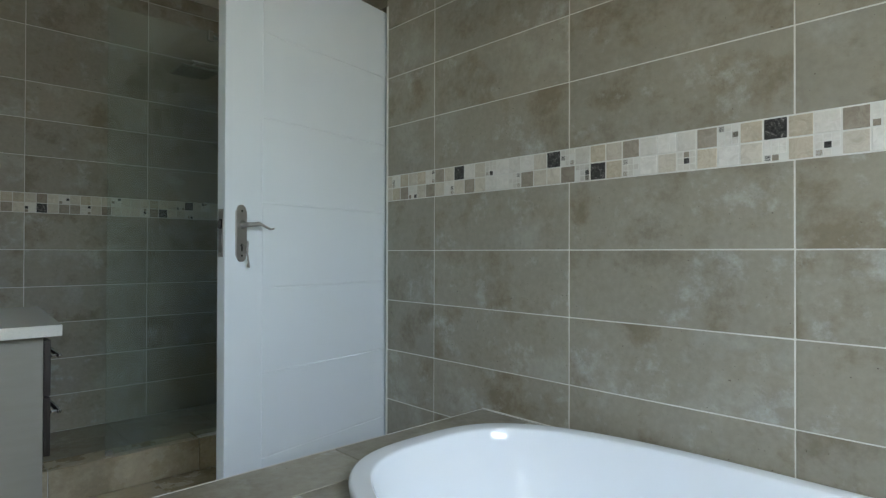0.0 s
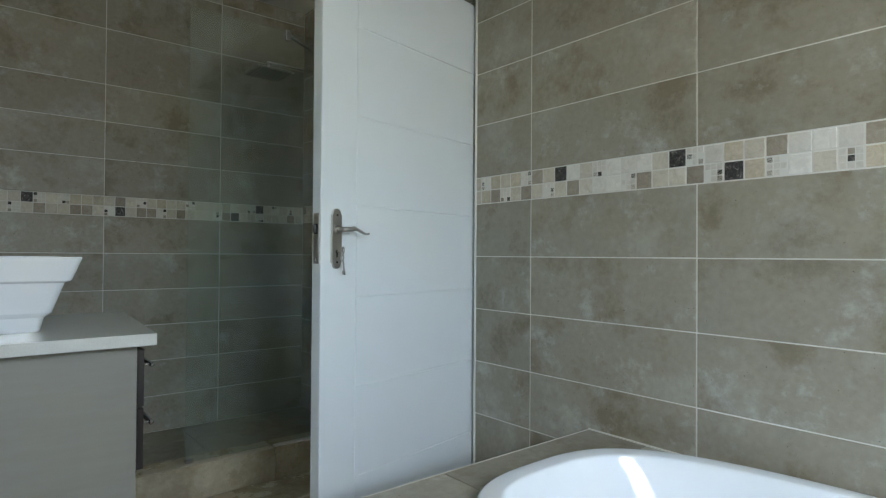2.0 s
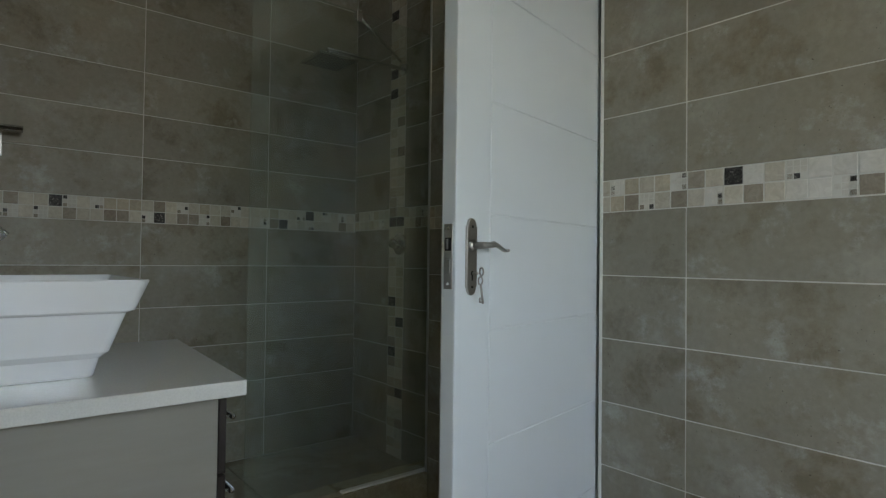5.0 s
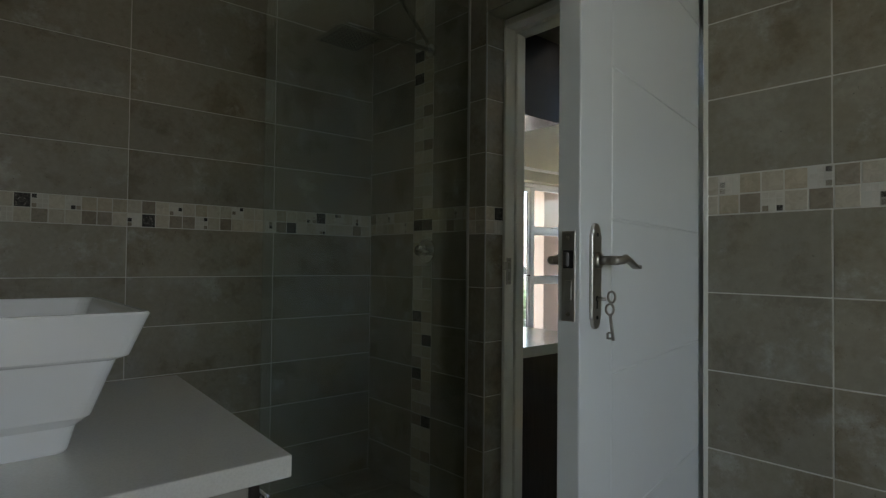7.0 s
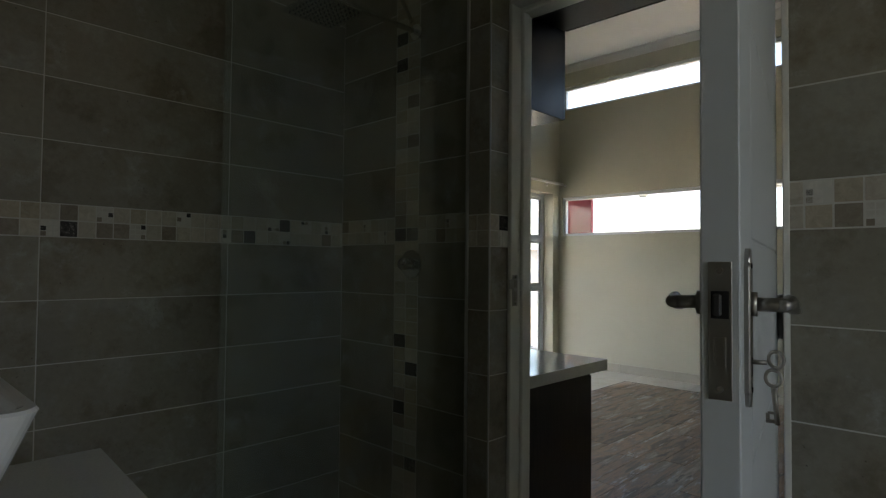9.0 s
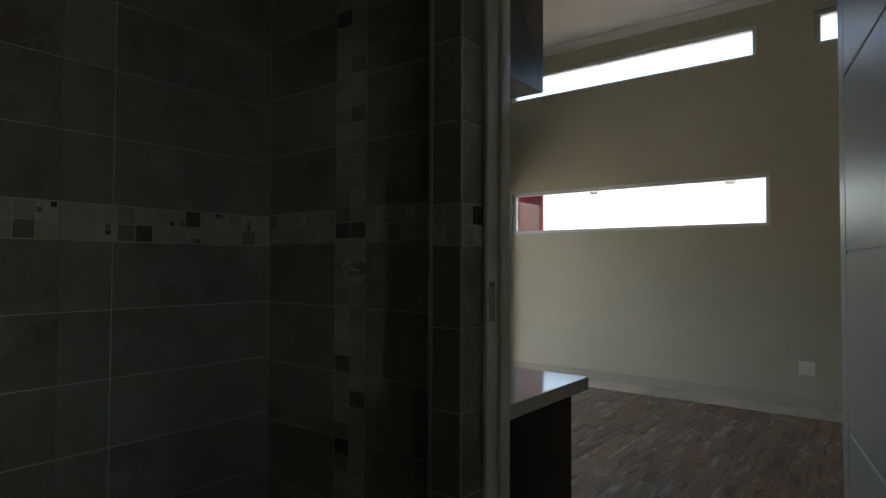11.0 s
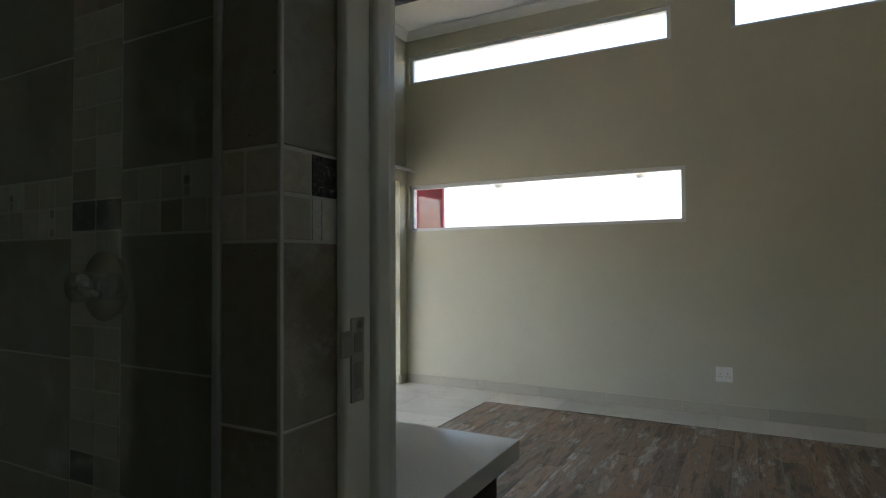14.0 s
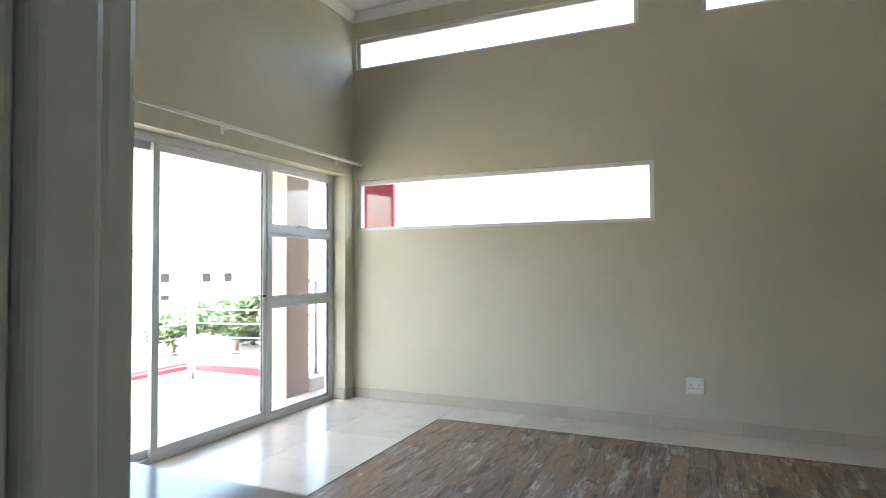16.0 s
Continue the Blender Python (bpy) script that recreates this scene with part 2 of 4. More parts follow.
def tube_bm(points, radii, seg=12, into=None):
    """A round bar through points, with a radius at each; flat pairs squash it."""
    bm = into or bmesh.new()
    pts = [Vector(p) for p in points]
    rings = []
    for k, p in enumerate(pts):
        d = (pts[min(k + 1, len(pts) - 1)] - pts[max(k - 1, 0)]).normalized()
        side = d.cross(Vector((0, 0, 1)))
        side = side.normalized() if side.length > 1e-4 else Vector((1, 0, 0))
        up = side.cross(d)
        r = radii[k] if isinstance(radii, (list, tuple)) else radii
        rs, ru = r if isinstance(r, tuple) else (r, r)
        rings.append([bm.verts.new(p + side * rs * math.cos(6.2832 * i / seg) + up * ru * math.sin(6.2832 * i / seg)) for i in range(seg)])
    for a, b in zip(rings, rings[1:]):
        for i in range(seg):
            bm.faces.new((a[i], a[(i + 1) % seg], b[(i + 1) % seg], b[i]))
    bm.faces.new(rings[0][::-1])
    bm.faces.new(rings[-1])
    return bm


def torus_bm(center, normal, major, minor, seg=20, into=None, squash=1.0):
    bm = into or bmesh.new()
    q = Vector(normal).to_track_quat("Z", "Y")
    rings = []
    for i in range(seg):
        a = 6.2832 * i / seg
        ring = []
        for j in range(8):
            b = 6.2832 * j / 8
            r = major + minor * math.cos(b)
            ring.append(bm.verts.new(Vector(center) + q @ Vector((r * math.cos(a) * squash, r * math.sin(a), minor * math.sin(b)))))
        rings.append(ring)
    for i in range(seg):
        a, b = rings[i], rings[(i + 1) % seg]
        for j in range(8):
            bm.faces.new((a[j], b[j], b[(j + 1) % 8], a[(j + 1) % 8]))
    return bm


def loft_bm(rings, close_bottom=True, close_top=False):
    bm = bmesh.new()
    vs = [[bm.verts.new(p) for p in ring] for ring in rings]
    n = len(vs[0])
    for a, b in zip(vs, vs[1:]):
        for i in range(n):
            bm.faces.new((a[i], a[(i + 1) % n], b[(i + 1) % n], b[i]))
    if close_bottom:
        bm.faces.new(vs[-1])
    if close_top:
        bm.faces.new(vs[0][::-1])
    return bm


def mesh_of(name, bm, mat, smooth=False):
    bmesh.ops.recalc_face_normals(bm, faces=bm.faces)
    me = bpy.data.meshes.new(name)
    bm.to_mesh(me)
    bm.free()
    me.materials.append(mat)
    if smooth:
        for p in me.polygons:
            p.use_smooth = True
    return me


def part(name, bm, mat, parent, label="", smooth=False):
    ob = new(name, mesh_of(name, bm, mat, smooth))
    ob.parent = parent
    if label:
        tagged(ob, label)
    return ob


def thing(name, label, category, group="", place=None):
    ob = tagged(new(name), label, category, group)
    if place is not None:
        ob.matrix_basis = place
    return ob


def solid(name, bm, mat, label, category, kind="", group="", smooth=False):
    return tagged(new(name, mesh_of(name, bm, mat, smooth)), label, category, group, kind)


def structure(name, bm, mat, label):
    return solid(name, bm, mat, label, "structure", "structure")


# ---- large structure ----
# wall tile grid: rows of 0.2 m with a mosaic band between
BAND0, BAND1, ROW, COL, GAP = 1.250, 1.352, 0.203, 0.603, 0.0031
BATH_H, ROOM_H, BED_Y0, BED_Y1, FAR_X, LEFT_X, BACK_Y, SHOWER_Y, SHOWER_X = 2.585, 3.56, -1.85, 3.79, 4.57, -2.10, -2.62, 2.030, 0.105
DOOR_Y0, DOOR_Y1, DOOR_H = 0.292, 1.113, 2.06
NIB_Y = 1.202
T = 0.009   # tile thickness

wall_east = structure("wall_east", boxes_bm([
    (T, 0.2, BACK_Y - 0.2, DOOR_Y0 - T, 0, ROOM_H), (T, 0.2, DOOR_Y1 + T, NIB_Y - T, 0, DOOR_H), (T, 0.2, DOOR_Y0 - T, NIB_Y - T, DOOR_H + T, ROOM_H),
    (SHOWER_X + T, 0.2, NIB_Y - T, BED_Y1 + 0.22, 0, ROOM_H)]), M_PAINT, "plastered partition wall with a doorway between bathroom and bedroom")
wall_north = structure("wall_north", box_bm(LEFT_X - 0.2, SHOWER_X + T, SHOWER_Y + T, SHOWER_Y + 0.2, 0, BATH_H + 0.15), M_GROUT, "back wall of the shower under its tiles")
wall_west = structure("wall_west", box_bm(LEFT_X - 0.2, LEFT_X - T, BACK_Y - 0.2, SHOWER_Y + T, 0, BATH_H + 0.15), M_GROUT, "side wall of the bathroom behind the vanity")
WX0, WX1, WZ0, WZ1 = -1.65, -0.89, 1.20, 2.08
wall_south = structure("wall_south", boxes_bm([
    (LEFT_X - T, WX0, BACK_Y - 0.2, BACK_Y - T, 0, BATH_H + 0.15), (WX1, T, BACK_Y - 0.2, BACK_Y - T, 0, BATH_H + 0.15),
    (WX0, WX1, BACK_Y - 0.2, BACK_Y - T, 0, WZ0), (WX0, WX1, BACK_Y - 0.2, BACK_Y - T, WZ1, BATH_H + 0.15)]), M_GROUT, "end wall of the bathroom with a window")
ceiling_bath = structure("ceiling_bathroom", box_bm(LEFT_X - T, 0.19, BACK_Y - T, SHOWER_Y + T, BATH_H, BATH_H + 0.12), M_CEIL, "white painted bathroom ceiling")
floor_bath = structure("floor_bathroom", box_bm(LEFT_X - T, 0.2, BACK_Y - T, SHOWER_Y + T, -0.15, -0.010), M_GROUT_DARK, "bathroom floor bed under beige tiles")
floor_bed = structure("floor_bedroom", box_bm(0.2, FAR_X, BED_Y0, BED_Y1 + 0.22, -0.15, -0.010), M_GROUT_DARK, "bedroom floor bed under tiles and laminate")
ceiling_bed = structure("ceiling_bedroom", box_bm(0.2, FAR_X, BED_Y0, BED_Y1, ROOM_H, ROOM_H + 0.15), M_CEIL, "white painted bedroom ceiling")
wall_bed_south = structure("wall_bedroom_south", box_bm(0.2, FAR_X + 0.22, BED_Y0 - 0.2, BED_Y0, 0, ROOM_H + 0.15), M_PAINT, "plain plastered bedroom wall")

# far wall with two high windows and a lower one
UP1, UP2, LOW = (1.235, 3.755, 3.028, 3.325), (-1.70, 0.80, 3.028, 3.325), (1.142, 3.755, 1.522, 1.995)


def pierced_wall_x(x0, x1, y0, y1, z0, z1, holes):
    """A wall across x with rectangular holes, as a grid of blocks."""
    ys = sorted({y0, y1, *(h[0] for h in holes), *(h[1] for h in holes)})
    zs = sorted({z0, z1, *(h[2] for h in holes), *(h[3] for h in holes)})
    rows = []
    for a, b in zip(ys, ys[1:]):
        for c, d in zip(zs, zs[1:]):
            my, mz = (a + b) / 2, (c + d) / 2
            if not any(h[0] < my < h[1] and h[2] < mz < h[3] for h in holes):
                rows.append((x0, x1, a, b, c, d))
    bm = boxes_bm(rows)
    bmesh.ops.remove_doubles(bm, verts=bm.verts, dist=1e-4)
    inner = [f for f in bm.faces if sum(1 for g in {h for e in f.edges for h in e.link_faces} if (g.calc_center_median() - f.calc_center_median()).length < 1e-4) > 1]
    bmesh.ops.delete(bm, geom=inner, context="FACES_ONLY")
    return bm


wall_far = structure("wall_far", pierced_wall_x(FAR_X, FAR_X + 0.10, BED_Y0, BED_Y1 + 0.22, 0, ROOM_H + 0.15, (UP1, UP2, LOW)), M_PAINT, "sage plastered bedroom wall with three strip windows")
SLX0, SLX1, SLZ = 1.50, 4.44, 2.035
wall_slide = structure("wall_sliding_door", boxes_bm([
    (0.2, SLX0, BED_Y1, BED_Y1 + 0.22, 0, ROOM_H + 0.15), (SLX1, FAR_X, BED_Y1, BED_Y1 + 0.22, 0, ROOM_H + 0.15), (SLX0, SLX1, BED_Y1, BED_Y1 + 0.22, SLZ, ROOM_H + 0.15)]),
    M_PAINT, "sage plastered wall around the sliding door")


def cornice_bm(a, b, inward):
    """A coved cornice from a to b along the ceiling."""
    a, b, n = Vector(a), Vector(b), Vector(inward)
    prof = [(0, -0.075), (0.012, -0.075), (0.020, -0.060), (0.030, -0.045), (0.045, -0.030), (0.062, -0.020), (0.075, -0.012), (0.075, 0)]
    return loft_bm([[p + n * u + Vector((0, 0, w)) for u, w in [(0, 0)] + prof] for p in (a, b)], True, True)


cornice_far = structure("trim_cornice_far", cornice_bm((FAR_X, BED_Y0, ROOM_H), (FAR_X, BED_Y1, ROOM_H), (-1, 0, 0)), M_CEIL, "white coved ceiling cornice")
cornice_slide = structure("trim_cornice_slide", cornice_bm((0.2, BED_Y1, ROOM_H), (FAR_X - 0.003, BED_Y1, ROOM_H), (0, -1, 0)), M_CEIL, "white coved ceiling cornice")

# ---- doors, windows, built-in things of the shell ----


def strip_window(name, hole, label, panes):
    y0, y1, z0, z1 = hole
    w = tagged(new(name), label, "window", kind="structure")
    x, d, f = FAR_X + 0.030, 0.06, 0.038
    for a, b, c, e in ((y0, y1, z0, z0 + f), (y0, y1, z1 - f, z1), (y0, y0 + f, z0 + f, z1 - f), (y1 - f, y1, z0 + f, z1 - f)):
        part("window_frame", box_bm(x, x + d, a, b, c, e, 0.004), M_ALU, w)
    for k in range(panes):
        a, b = y0 + f + (y1 - y0 - 2 * f) * k / panes, y0 + f + (y1 - y0 - 2 * f) * (k + 1) / panes
        p = part("pane", box_bm(x + 0.028, x + 0.034, a - 0.004, b + 0.004, z0 + f - 0.004, z1 - f + 0.004), M_PANE, w)
        p.visible_shadow = False
    part("window_sill", box_bm(FAR_X + 0.004, x, y0 + 0.001, y1 - 0.001, z0, z0 + 0.008), M_PAINT, w)
    return w


strip_window("window_1", UP1, "high strip window in white aluminium frame", 1)
strip_window("window_2", UP2, "high strip window in white aluminium frame", 1)
strip_window("window_3", LOW, "long low strip window in white aluminium frame", 1)

# bathroom window
bw = tagged(new("window_4"), "bathroom window with white aluminium frame", "window", kind="structure")
for a, b, c, e in ((WX0, WX1, WZ0, WZ0 + 0.04), (WX0, WX1, WZ1 - 0.04, WZ1), (WX0, WX0 + 0.04, WZ0 + 0.04, WZ1 - 0.04), (WX1 - 0.04, WX1, WZ0 + 0.04, WZ1 - 0.04), (WX0 + 0.04, WX1 - 0.04, 1.80, 1.84)):
    part("window_frame", box_bm(a, b, BACK_Y - 0.12, BACK_Y - 0.07, c, e, 0.004), M_ALU, bw)

# sliding door: two tall leaves and a stack of three side lights
SY = BED_Y1 + 0.13
sd = tagged(new("door_2"), "white aluminium sliding door with three stacked side lights", "sliding door", kind="structure")
MX = 3.58
for nm, a, b, c, e in (("outer_frame", SLX0, SLX1, SLZ - 0.05, SLZ), ("outer_frame", SLX0, SLX1, 0.0, 0.035), ("outer_frame", SLX1 - 0.04, SLX1, 0.035, SLZ - 0.05),
                       ("outer_frame", SLX0, SLX0 + 0.05, 0.035, SLZ - 0.05), ("mullion", MX - 0.027, MX + 0.027, 0.035, SLZ - 0.05),
                       ("transom", MX + 0.027, SLX1 - 0.04, 0.895, 0.945), ("transom", MX + 0.027, SLX1 - 0.04, 1.465, 1.515)):
    part(nm, box_bm(a, b, SY, SY + 0.07, c, e, 0.004), M_ALU, sd)
for k, (a, b) in enumerate(((SLX0 + 0.05, 2.60), (2.53, MX - 0.027))):
    yy = SY + (0.042 if k == 0 else 0.008)
    leaf = part("sliding_leaf", boxes_bm([(a, b, yy, yy + 0.028, 0.035, 0.085), (a, b, yy, yy + 0.028, SLZ - 0.105, SLZ - 0.052), (a, a + 0.05, yy, yy + 0.028, 0.085, SLZ - 0.105),
                                          (b - 0.035, b, yy, yy + 0.028, 0.085, SLZ - 0.105)]), M_ALU, sd)
    p = part("pane", box_bm(a + 0.04, b - 0.03, yy + 0.011, yy + 0.017, 0.08, SLZ - 0.1), M_PANE, leaf)
    p.visible_shadow = False
    part("seal", box_bm(b - 0.037, b - 0.033, yy + 0.006, yy + 0.022, 0.085, SLZ - 0.105), M_SEAL, leaf)
part("latch", box_bm(MX - 0.085, MX - 0.045, SY - 0.012, SY + 0.006, 0.97, 0.985, 0.002), M_SEAL, sd)
for c, e in ((0.035, 0.895), (0.945, 1.465), (1.515, SLZ - 0.05)):
    a, b = MX + 0.027, SLX1 - 0.04
    light = part("side_light", boxes_bm([(a, b, SY + 0.012, SY + 0.05, c, c + 0.022), (a, b, SY + 0.012, SY + 0.05, e - 0.022, e), (a, a + 0.022, SY + 0.012, SY + 0.05, c + 0.022, e - 0.022),
                                         (b - 0.022, b, SY + 0.012, SY + 0.05, c + 0.022, e - 0.022)]), M_ALU, sd)
    p = part("pane", box_bm(a + 0.015, b - 0.015, SY + 0.028, SY + 0.034, c + 0.015, e - 0.015), M_PANE, light)
    p.visible_shadow = False
    part("seal", boxes_bm([(a + 0.022, b - 0.022, SY + 0.014, SY + 0.028, c + 0.022, c + 0.026), (b - 0.026, b - 0.022, SY + 0.014, SY + 0.028, c + 0.026, e - 0.022)]), M_SEAL, light)
for zz in (0.962, 1.532):
    part("stay_handle", tube_bm([(3.93, SY + 0.008, zz), (3.97, SY - 0.004, zz + 0.010), (4.03, SY - 0.004, zz + 0.006), (4.07, SY + 0.004, zz + 0.014)], [0.006, 0.009, 0.009, 0.006]), M_ALU, sd, smooth=True)

# steel door frame
FRY = 0.096
df = tagged(new("door_frame"), "off-white painted pressed steel door frame", "door frame", kind="structure")


def jamb_bm(y, s):
    """s: +1 for the jamb at low y, whose face looks to +y."""
    return boxes_bm([(FRY, 0.150, *sorted((y - s * 0.004, y + s * 0.012)), 0, DOOR_H - 0.030), (0.150, 0.184, *sorted((y - s * 0.004, y + s * 0.021)), 0, DOOR_H - 0.030), (0.183, 0.2055, *sorted((y - s * 0.004, y + s * 0.015)), 0, DOOR_H - 0.030), (0.2005, 0.2065, *sorted((y - s * 0.045, y)), 0, DOOR_H + 0.03)], 0.0058, 3)


strike_jamb = part("jamb", jamb_bm(DOOR_Y1, -1), M_FRAME, df)
part("jamb", jamb_bm(DOOR_Y0, 1), M_FRAME, df)
part("hinge_rebate", box_bm(0.064, FRY - 0.0004, DOOR_Y0 + 0.0005, DOOR_Y0 + 0.020, 0, DOOR_H - 0.030, 0.002), M_FRAME, df)
part("head", boxes_bm([(FRY, 0.150, DOOR_Y0, DOOR_Y1, DOOR_H - 0.03, DOOR_H), (0.146, 0.212, DOOR_Y0, DOOR_Y1, DOOR_H - 0.047, DOOR_H)], 0.004), M_FRAME, df)
bm = box_bm(0.105, 0.131, DOOR_Y1 - 0.0145, DOOR_Y1 - 0.0120, 1.036, 1.138, 0.0008)
box_bm(0.086, 0.107, DOOR_Y1 - 0.0143, DOOR_Y1 - 0.0120, 1.092, 1.123, 0.0008, into=bm)
plate = part("strike_plate", bm, M_SATIN, strike_jamb, "worn steel strike plate")
plate.parent = df
part("strike_hole", boxes_bm([(0.110, 0.126, DOOR_Y1 - 0.0149, DOOR_Y1 - 0.0143, 1.096, 1.120), (0.111, 0.125, DOOR_Y1 - 0.0149, DOOR_Y1 - 0.0143, 1.052, 1.084)]), M_GREY, plate)
for zz in (1.044, 1.129):
    part("screw", rod_bm((0.118, DOOR_Y1 - 0.0151, zz), (0.118, DOOR_Y1 - 0.0141, zz), 0.004, 10), M_CHROME, plate)

# door leaf: its origin lies on the hinge; +x runs along the leaf to the latch
LEAF_W, LEAF_H, LEAF_T = 0.810, 2.035, 0.040
_d = Vector((-0.722 - 0.035, 0.162 - 0.317, 0))
door = tagged(new("door_1"), "white open panelled door with horizontal grooves", "door", kind="structure")
door.matrix_basis = pose(0.0595, 0.322, 0.008, 0, 0, math.degrees(math.atan2(_d.y, _d.x)))
# in this frame the face towards the bath is at y = 0 and the thickness runs to y = -LEAF_T
core = part("door_core", box_bm(0.0, LEAF_W, -LEAF_T + 0.0024, -0.0024, 0, LEAF_H, 0.0010), M_DOOR, door)
STILE_L, STILE_H = 0.670, 0.052
for side in (0, 1):
    ya, yb = (-0.0045, 0.0) if side == 0 else (-LEAF_T, -LEAF_T + 0.0045)
    part("stile", box_bm(STILE_L + 0.002, LEAF_W, ya, yb, 0, LEAF_H, 0.0016), M_DOOR, door)
    part("stile", box_bm(0, STILE_H - 0.002, ya, yb, 0, LEAF_H, 0.0016), M_DOOR, door)
    zs = [0.0, 0.352, 0.632, 0.912, 1.194, 1.476, 1.758, LEAF_H]
    for a, b in zip(zs, zs[1:]):
        part("panel", box_bm(STILE_H, STILE_L, ya, yb, a + (0.0022 if a else 0), b - (0.0022 if b < LEAF_H else 0), 0.0014), M_DOOR, door)
HZ = 1.117
HX = LEAF_W - 0.057


def plate_bm(cx, half, z0, z1, y0, y1, neck):
    """A back plate with rounded, shouldered ends."""
    pts = []
    for sgn, base in ((1, z1), (-1, z0)):
        arc = [(half * sgn, base - sgn * 0.022), (half * sgn * 0.98, base - sgn * 0.020), (neck * sgn, base - sgn * 0.016)]
        arc += [(neck * sgn * math.cos(a), base - sgn * 0.016 + sgn * 0.016 * math.sin(a)) for a in [k * math.pi / 10 for k in range(1, 10)]]
        arc += [(-neck * sgn, base - sgn * 0.016), (-half * sgn * 0.98, base - sgn * 0.020), (-half * sgn, base - sgn * 0.022)]
        pts += arc
    bm = loft_bm([[(cx + u, y0, w) for u, w in pts], [(cx + u, y1 - 0.0015 if y1 > y0 else y1 + 0.0015, w) for u, w in pts], [(cx + u * 0.93, y1, HZ - 0.035 + (w - HZ + 0.035) * 0.985) for u, w in pts]], True, True)
    return bm


for side in (0, 1):
    s = 1 if side == 0 else -1
    y0 = 0.0 if side == 0 else -LEAF_T
    hp = part("back_plate", plate_bm(HX, 0.020, HZ - 0.118, HZ + 0.064, y0, y0 + s * 0.006, 0.016), M_SATIN, door, "satin nickel back plate with rounded ends")
    bm = rod_bm((HX, y0 + s * 0.005, HZ), (HX, y0 + s * 0.042, HZ), 0.008)
    rod_bm((HX, y0 + s * 0.004, HZ), (HX, y0 + s * 0.012, HZ), 0.014, into=bm)
    tube_bm([(HX + 0.008, y0 + s * 0.034, HZ), (HX + 0.002, y0 + s * 0.040, HZ), (HX - 0.024, y0 + s * 0.043, HZ + 0.001), (HX - 0.033, y0 + s * 0.043, HZ + 0.003), (HX - 0.047, y0 + s * 0.044, HZ + 0.001),
             (HX - 0.066, y0 + s * 0.045, HZ - 0.007), (HX - 0.078, y0 + s * 0.046, HZ - 0.012), (HX - 0.087, y0 + s * 0.046, HZ - 0.012), (HX - 0.092, y0 + s * 0.046, HZ - 0.009)],
            [0.005, 0.0075, 0.0075, 0.008, (0.008, 0.0048), (0.008, 0.0036), (0.008, 0.003), (0.008, 0.003), (0.006, 0.0025)], 14, into=bm)
    part("lever", bm, M_SATIN, hp, smooth=True)
    bm = rod_bm((HX, y0 + s * 0.0055, HZ - 0.066), (HX, y0 + s * 0.0066, HZ - 0.066), 0.0052)
    box_bm(HX - 0.0022, HX + 0.0022, *sorted((y0 + s * 0.0055, y0 + s * 0.0066)), HZ - 0.083, HZ - 0.066, into=bm)
    part("keyhole", bm, M_HOLE, hp)
    for zz in (HZ + 0.044, HZ - 0.098):
        part("screw", rod_bm((HX, y0 + s * 0.005, zz), (HX, y0 + s * 0.0072, zz), 0.0032, 10), M_HOLE, hp)
# lock case edge
lk = part("lock_forend", box_bm(LEAF_W - 0.001, LEAF_W + 0.0022, -0.032, -0.008, HZ - 0.102, HZ + 0.048, 0.0006), M_SATIN, door, "satin steel lock forend on the door edge")
part("latch_bolt", box_bm(LEAF_W + 0.0022, LEAF_W + 0.009, -0.027, -0.018, HZ - 0.011, HZ + 0.013, 0.002), M_RUBBER, lk)
part("latch_slot", box_bm(LEAF_W + 0.0020, LEAF_W + 0.0026, -0.029, -0.011, HZ - 0.014, HZ + 0.016), M_HOLE, lk)
part("dead_bolt", box_bm(LEAF_W + 0.0020, LEAF_W + 0.0032, -0.026, -0.014, HZ - 0.066, HZ - 0.034, 0.0004), M_SATIN, lk)
for zz in (HZ + 0.038, HZ - 0.090):
    part("screw", rod_bm((LEAF_W + 0.0018, -0.020, zz), (LEAF_W + 0.003, -0.020, zz), 0.0036, 10), M_CHROME, lk)
for zz in (0.25, 1.05, 1.82):
    part("hinge", rod_bm((-0.004, 0.004, zz - 0.05), (-0.004, 0.004, zz + 0.05), 0.007, 12), M_STEEL, door)


def key_on_door(name, label, pts_bow, shaft, bit):
    k = thing(name, label, "key", place=door.matrix_basis.copy())
    part("bow", torus_bm(pts_bow, (1, -0.36, 0.05) if name == "hanging_key" else (1, -0.44, 0), 0.0092, 0.0021, 20, squash=0.92), M_SATIN, k, smooth=True)
    part("shaft", rod_bm(*shaft, 0.0028, 10), M_SATIN, k, smooth=True)
    if bit:
        part("bit", boxes_bm(bit, 0.0005), M_SATIN, k)
    return k


KX = HX - 0.008
key_on_door("lock_key", "nickel lever key standing in the lock", (HX - 0.004, 0.030, HZ - 0.062), ((HX, 0.0, HZ - 0.066), (HX - 0.003, 0.021, HZ - 0.066)), None)
key_on_door("hanging_key", "nickel lever key hanging from the key in the lock", (KX + 0.004, 0.027, HZ - 0.083), ((KX + 0.003, 0.027, HZ - 0.092), (KX - 0.002, 0.031, HZ - 0.136)),
            [(KX - 0.004, KX - 0.001, 0.019, 0.031, HZ - 0.135, HZ - 0.131), (KX - 0.004, KX - 0.001, 0.019, 0.023, HZ - 0.131, HZ - 0.124), (KX - 0.004, KX - 0.001, 0.021, 0.031, HZ - 0.125, HZ - 0.122)])

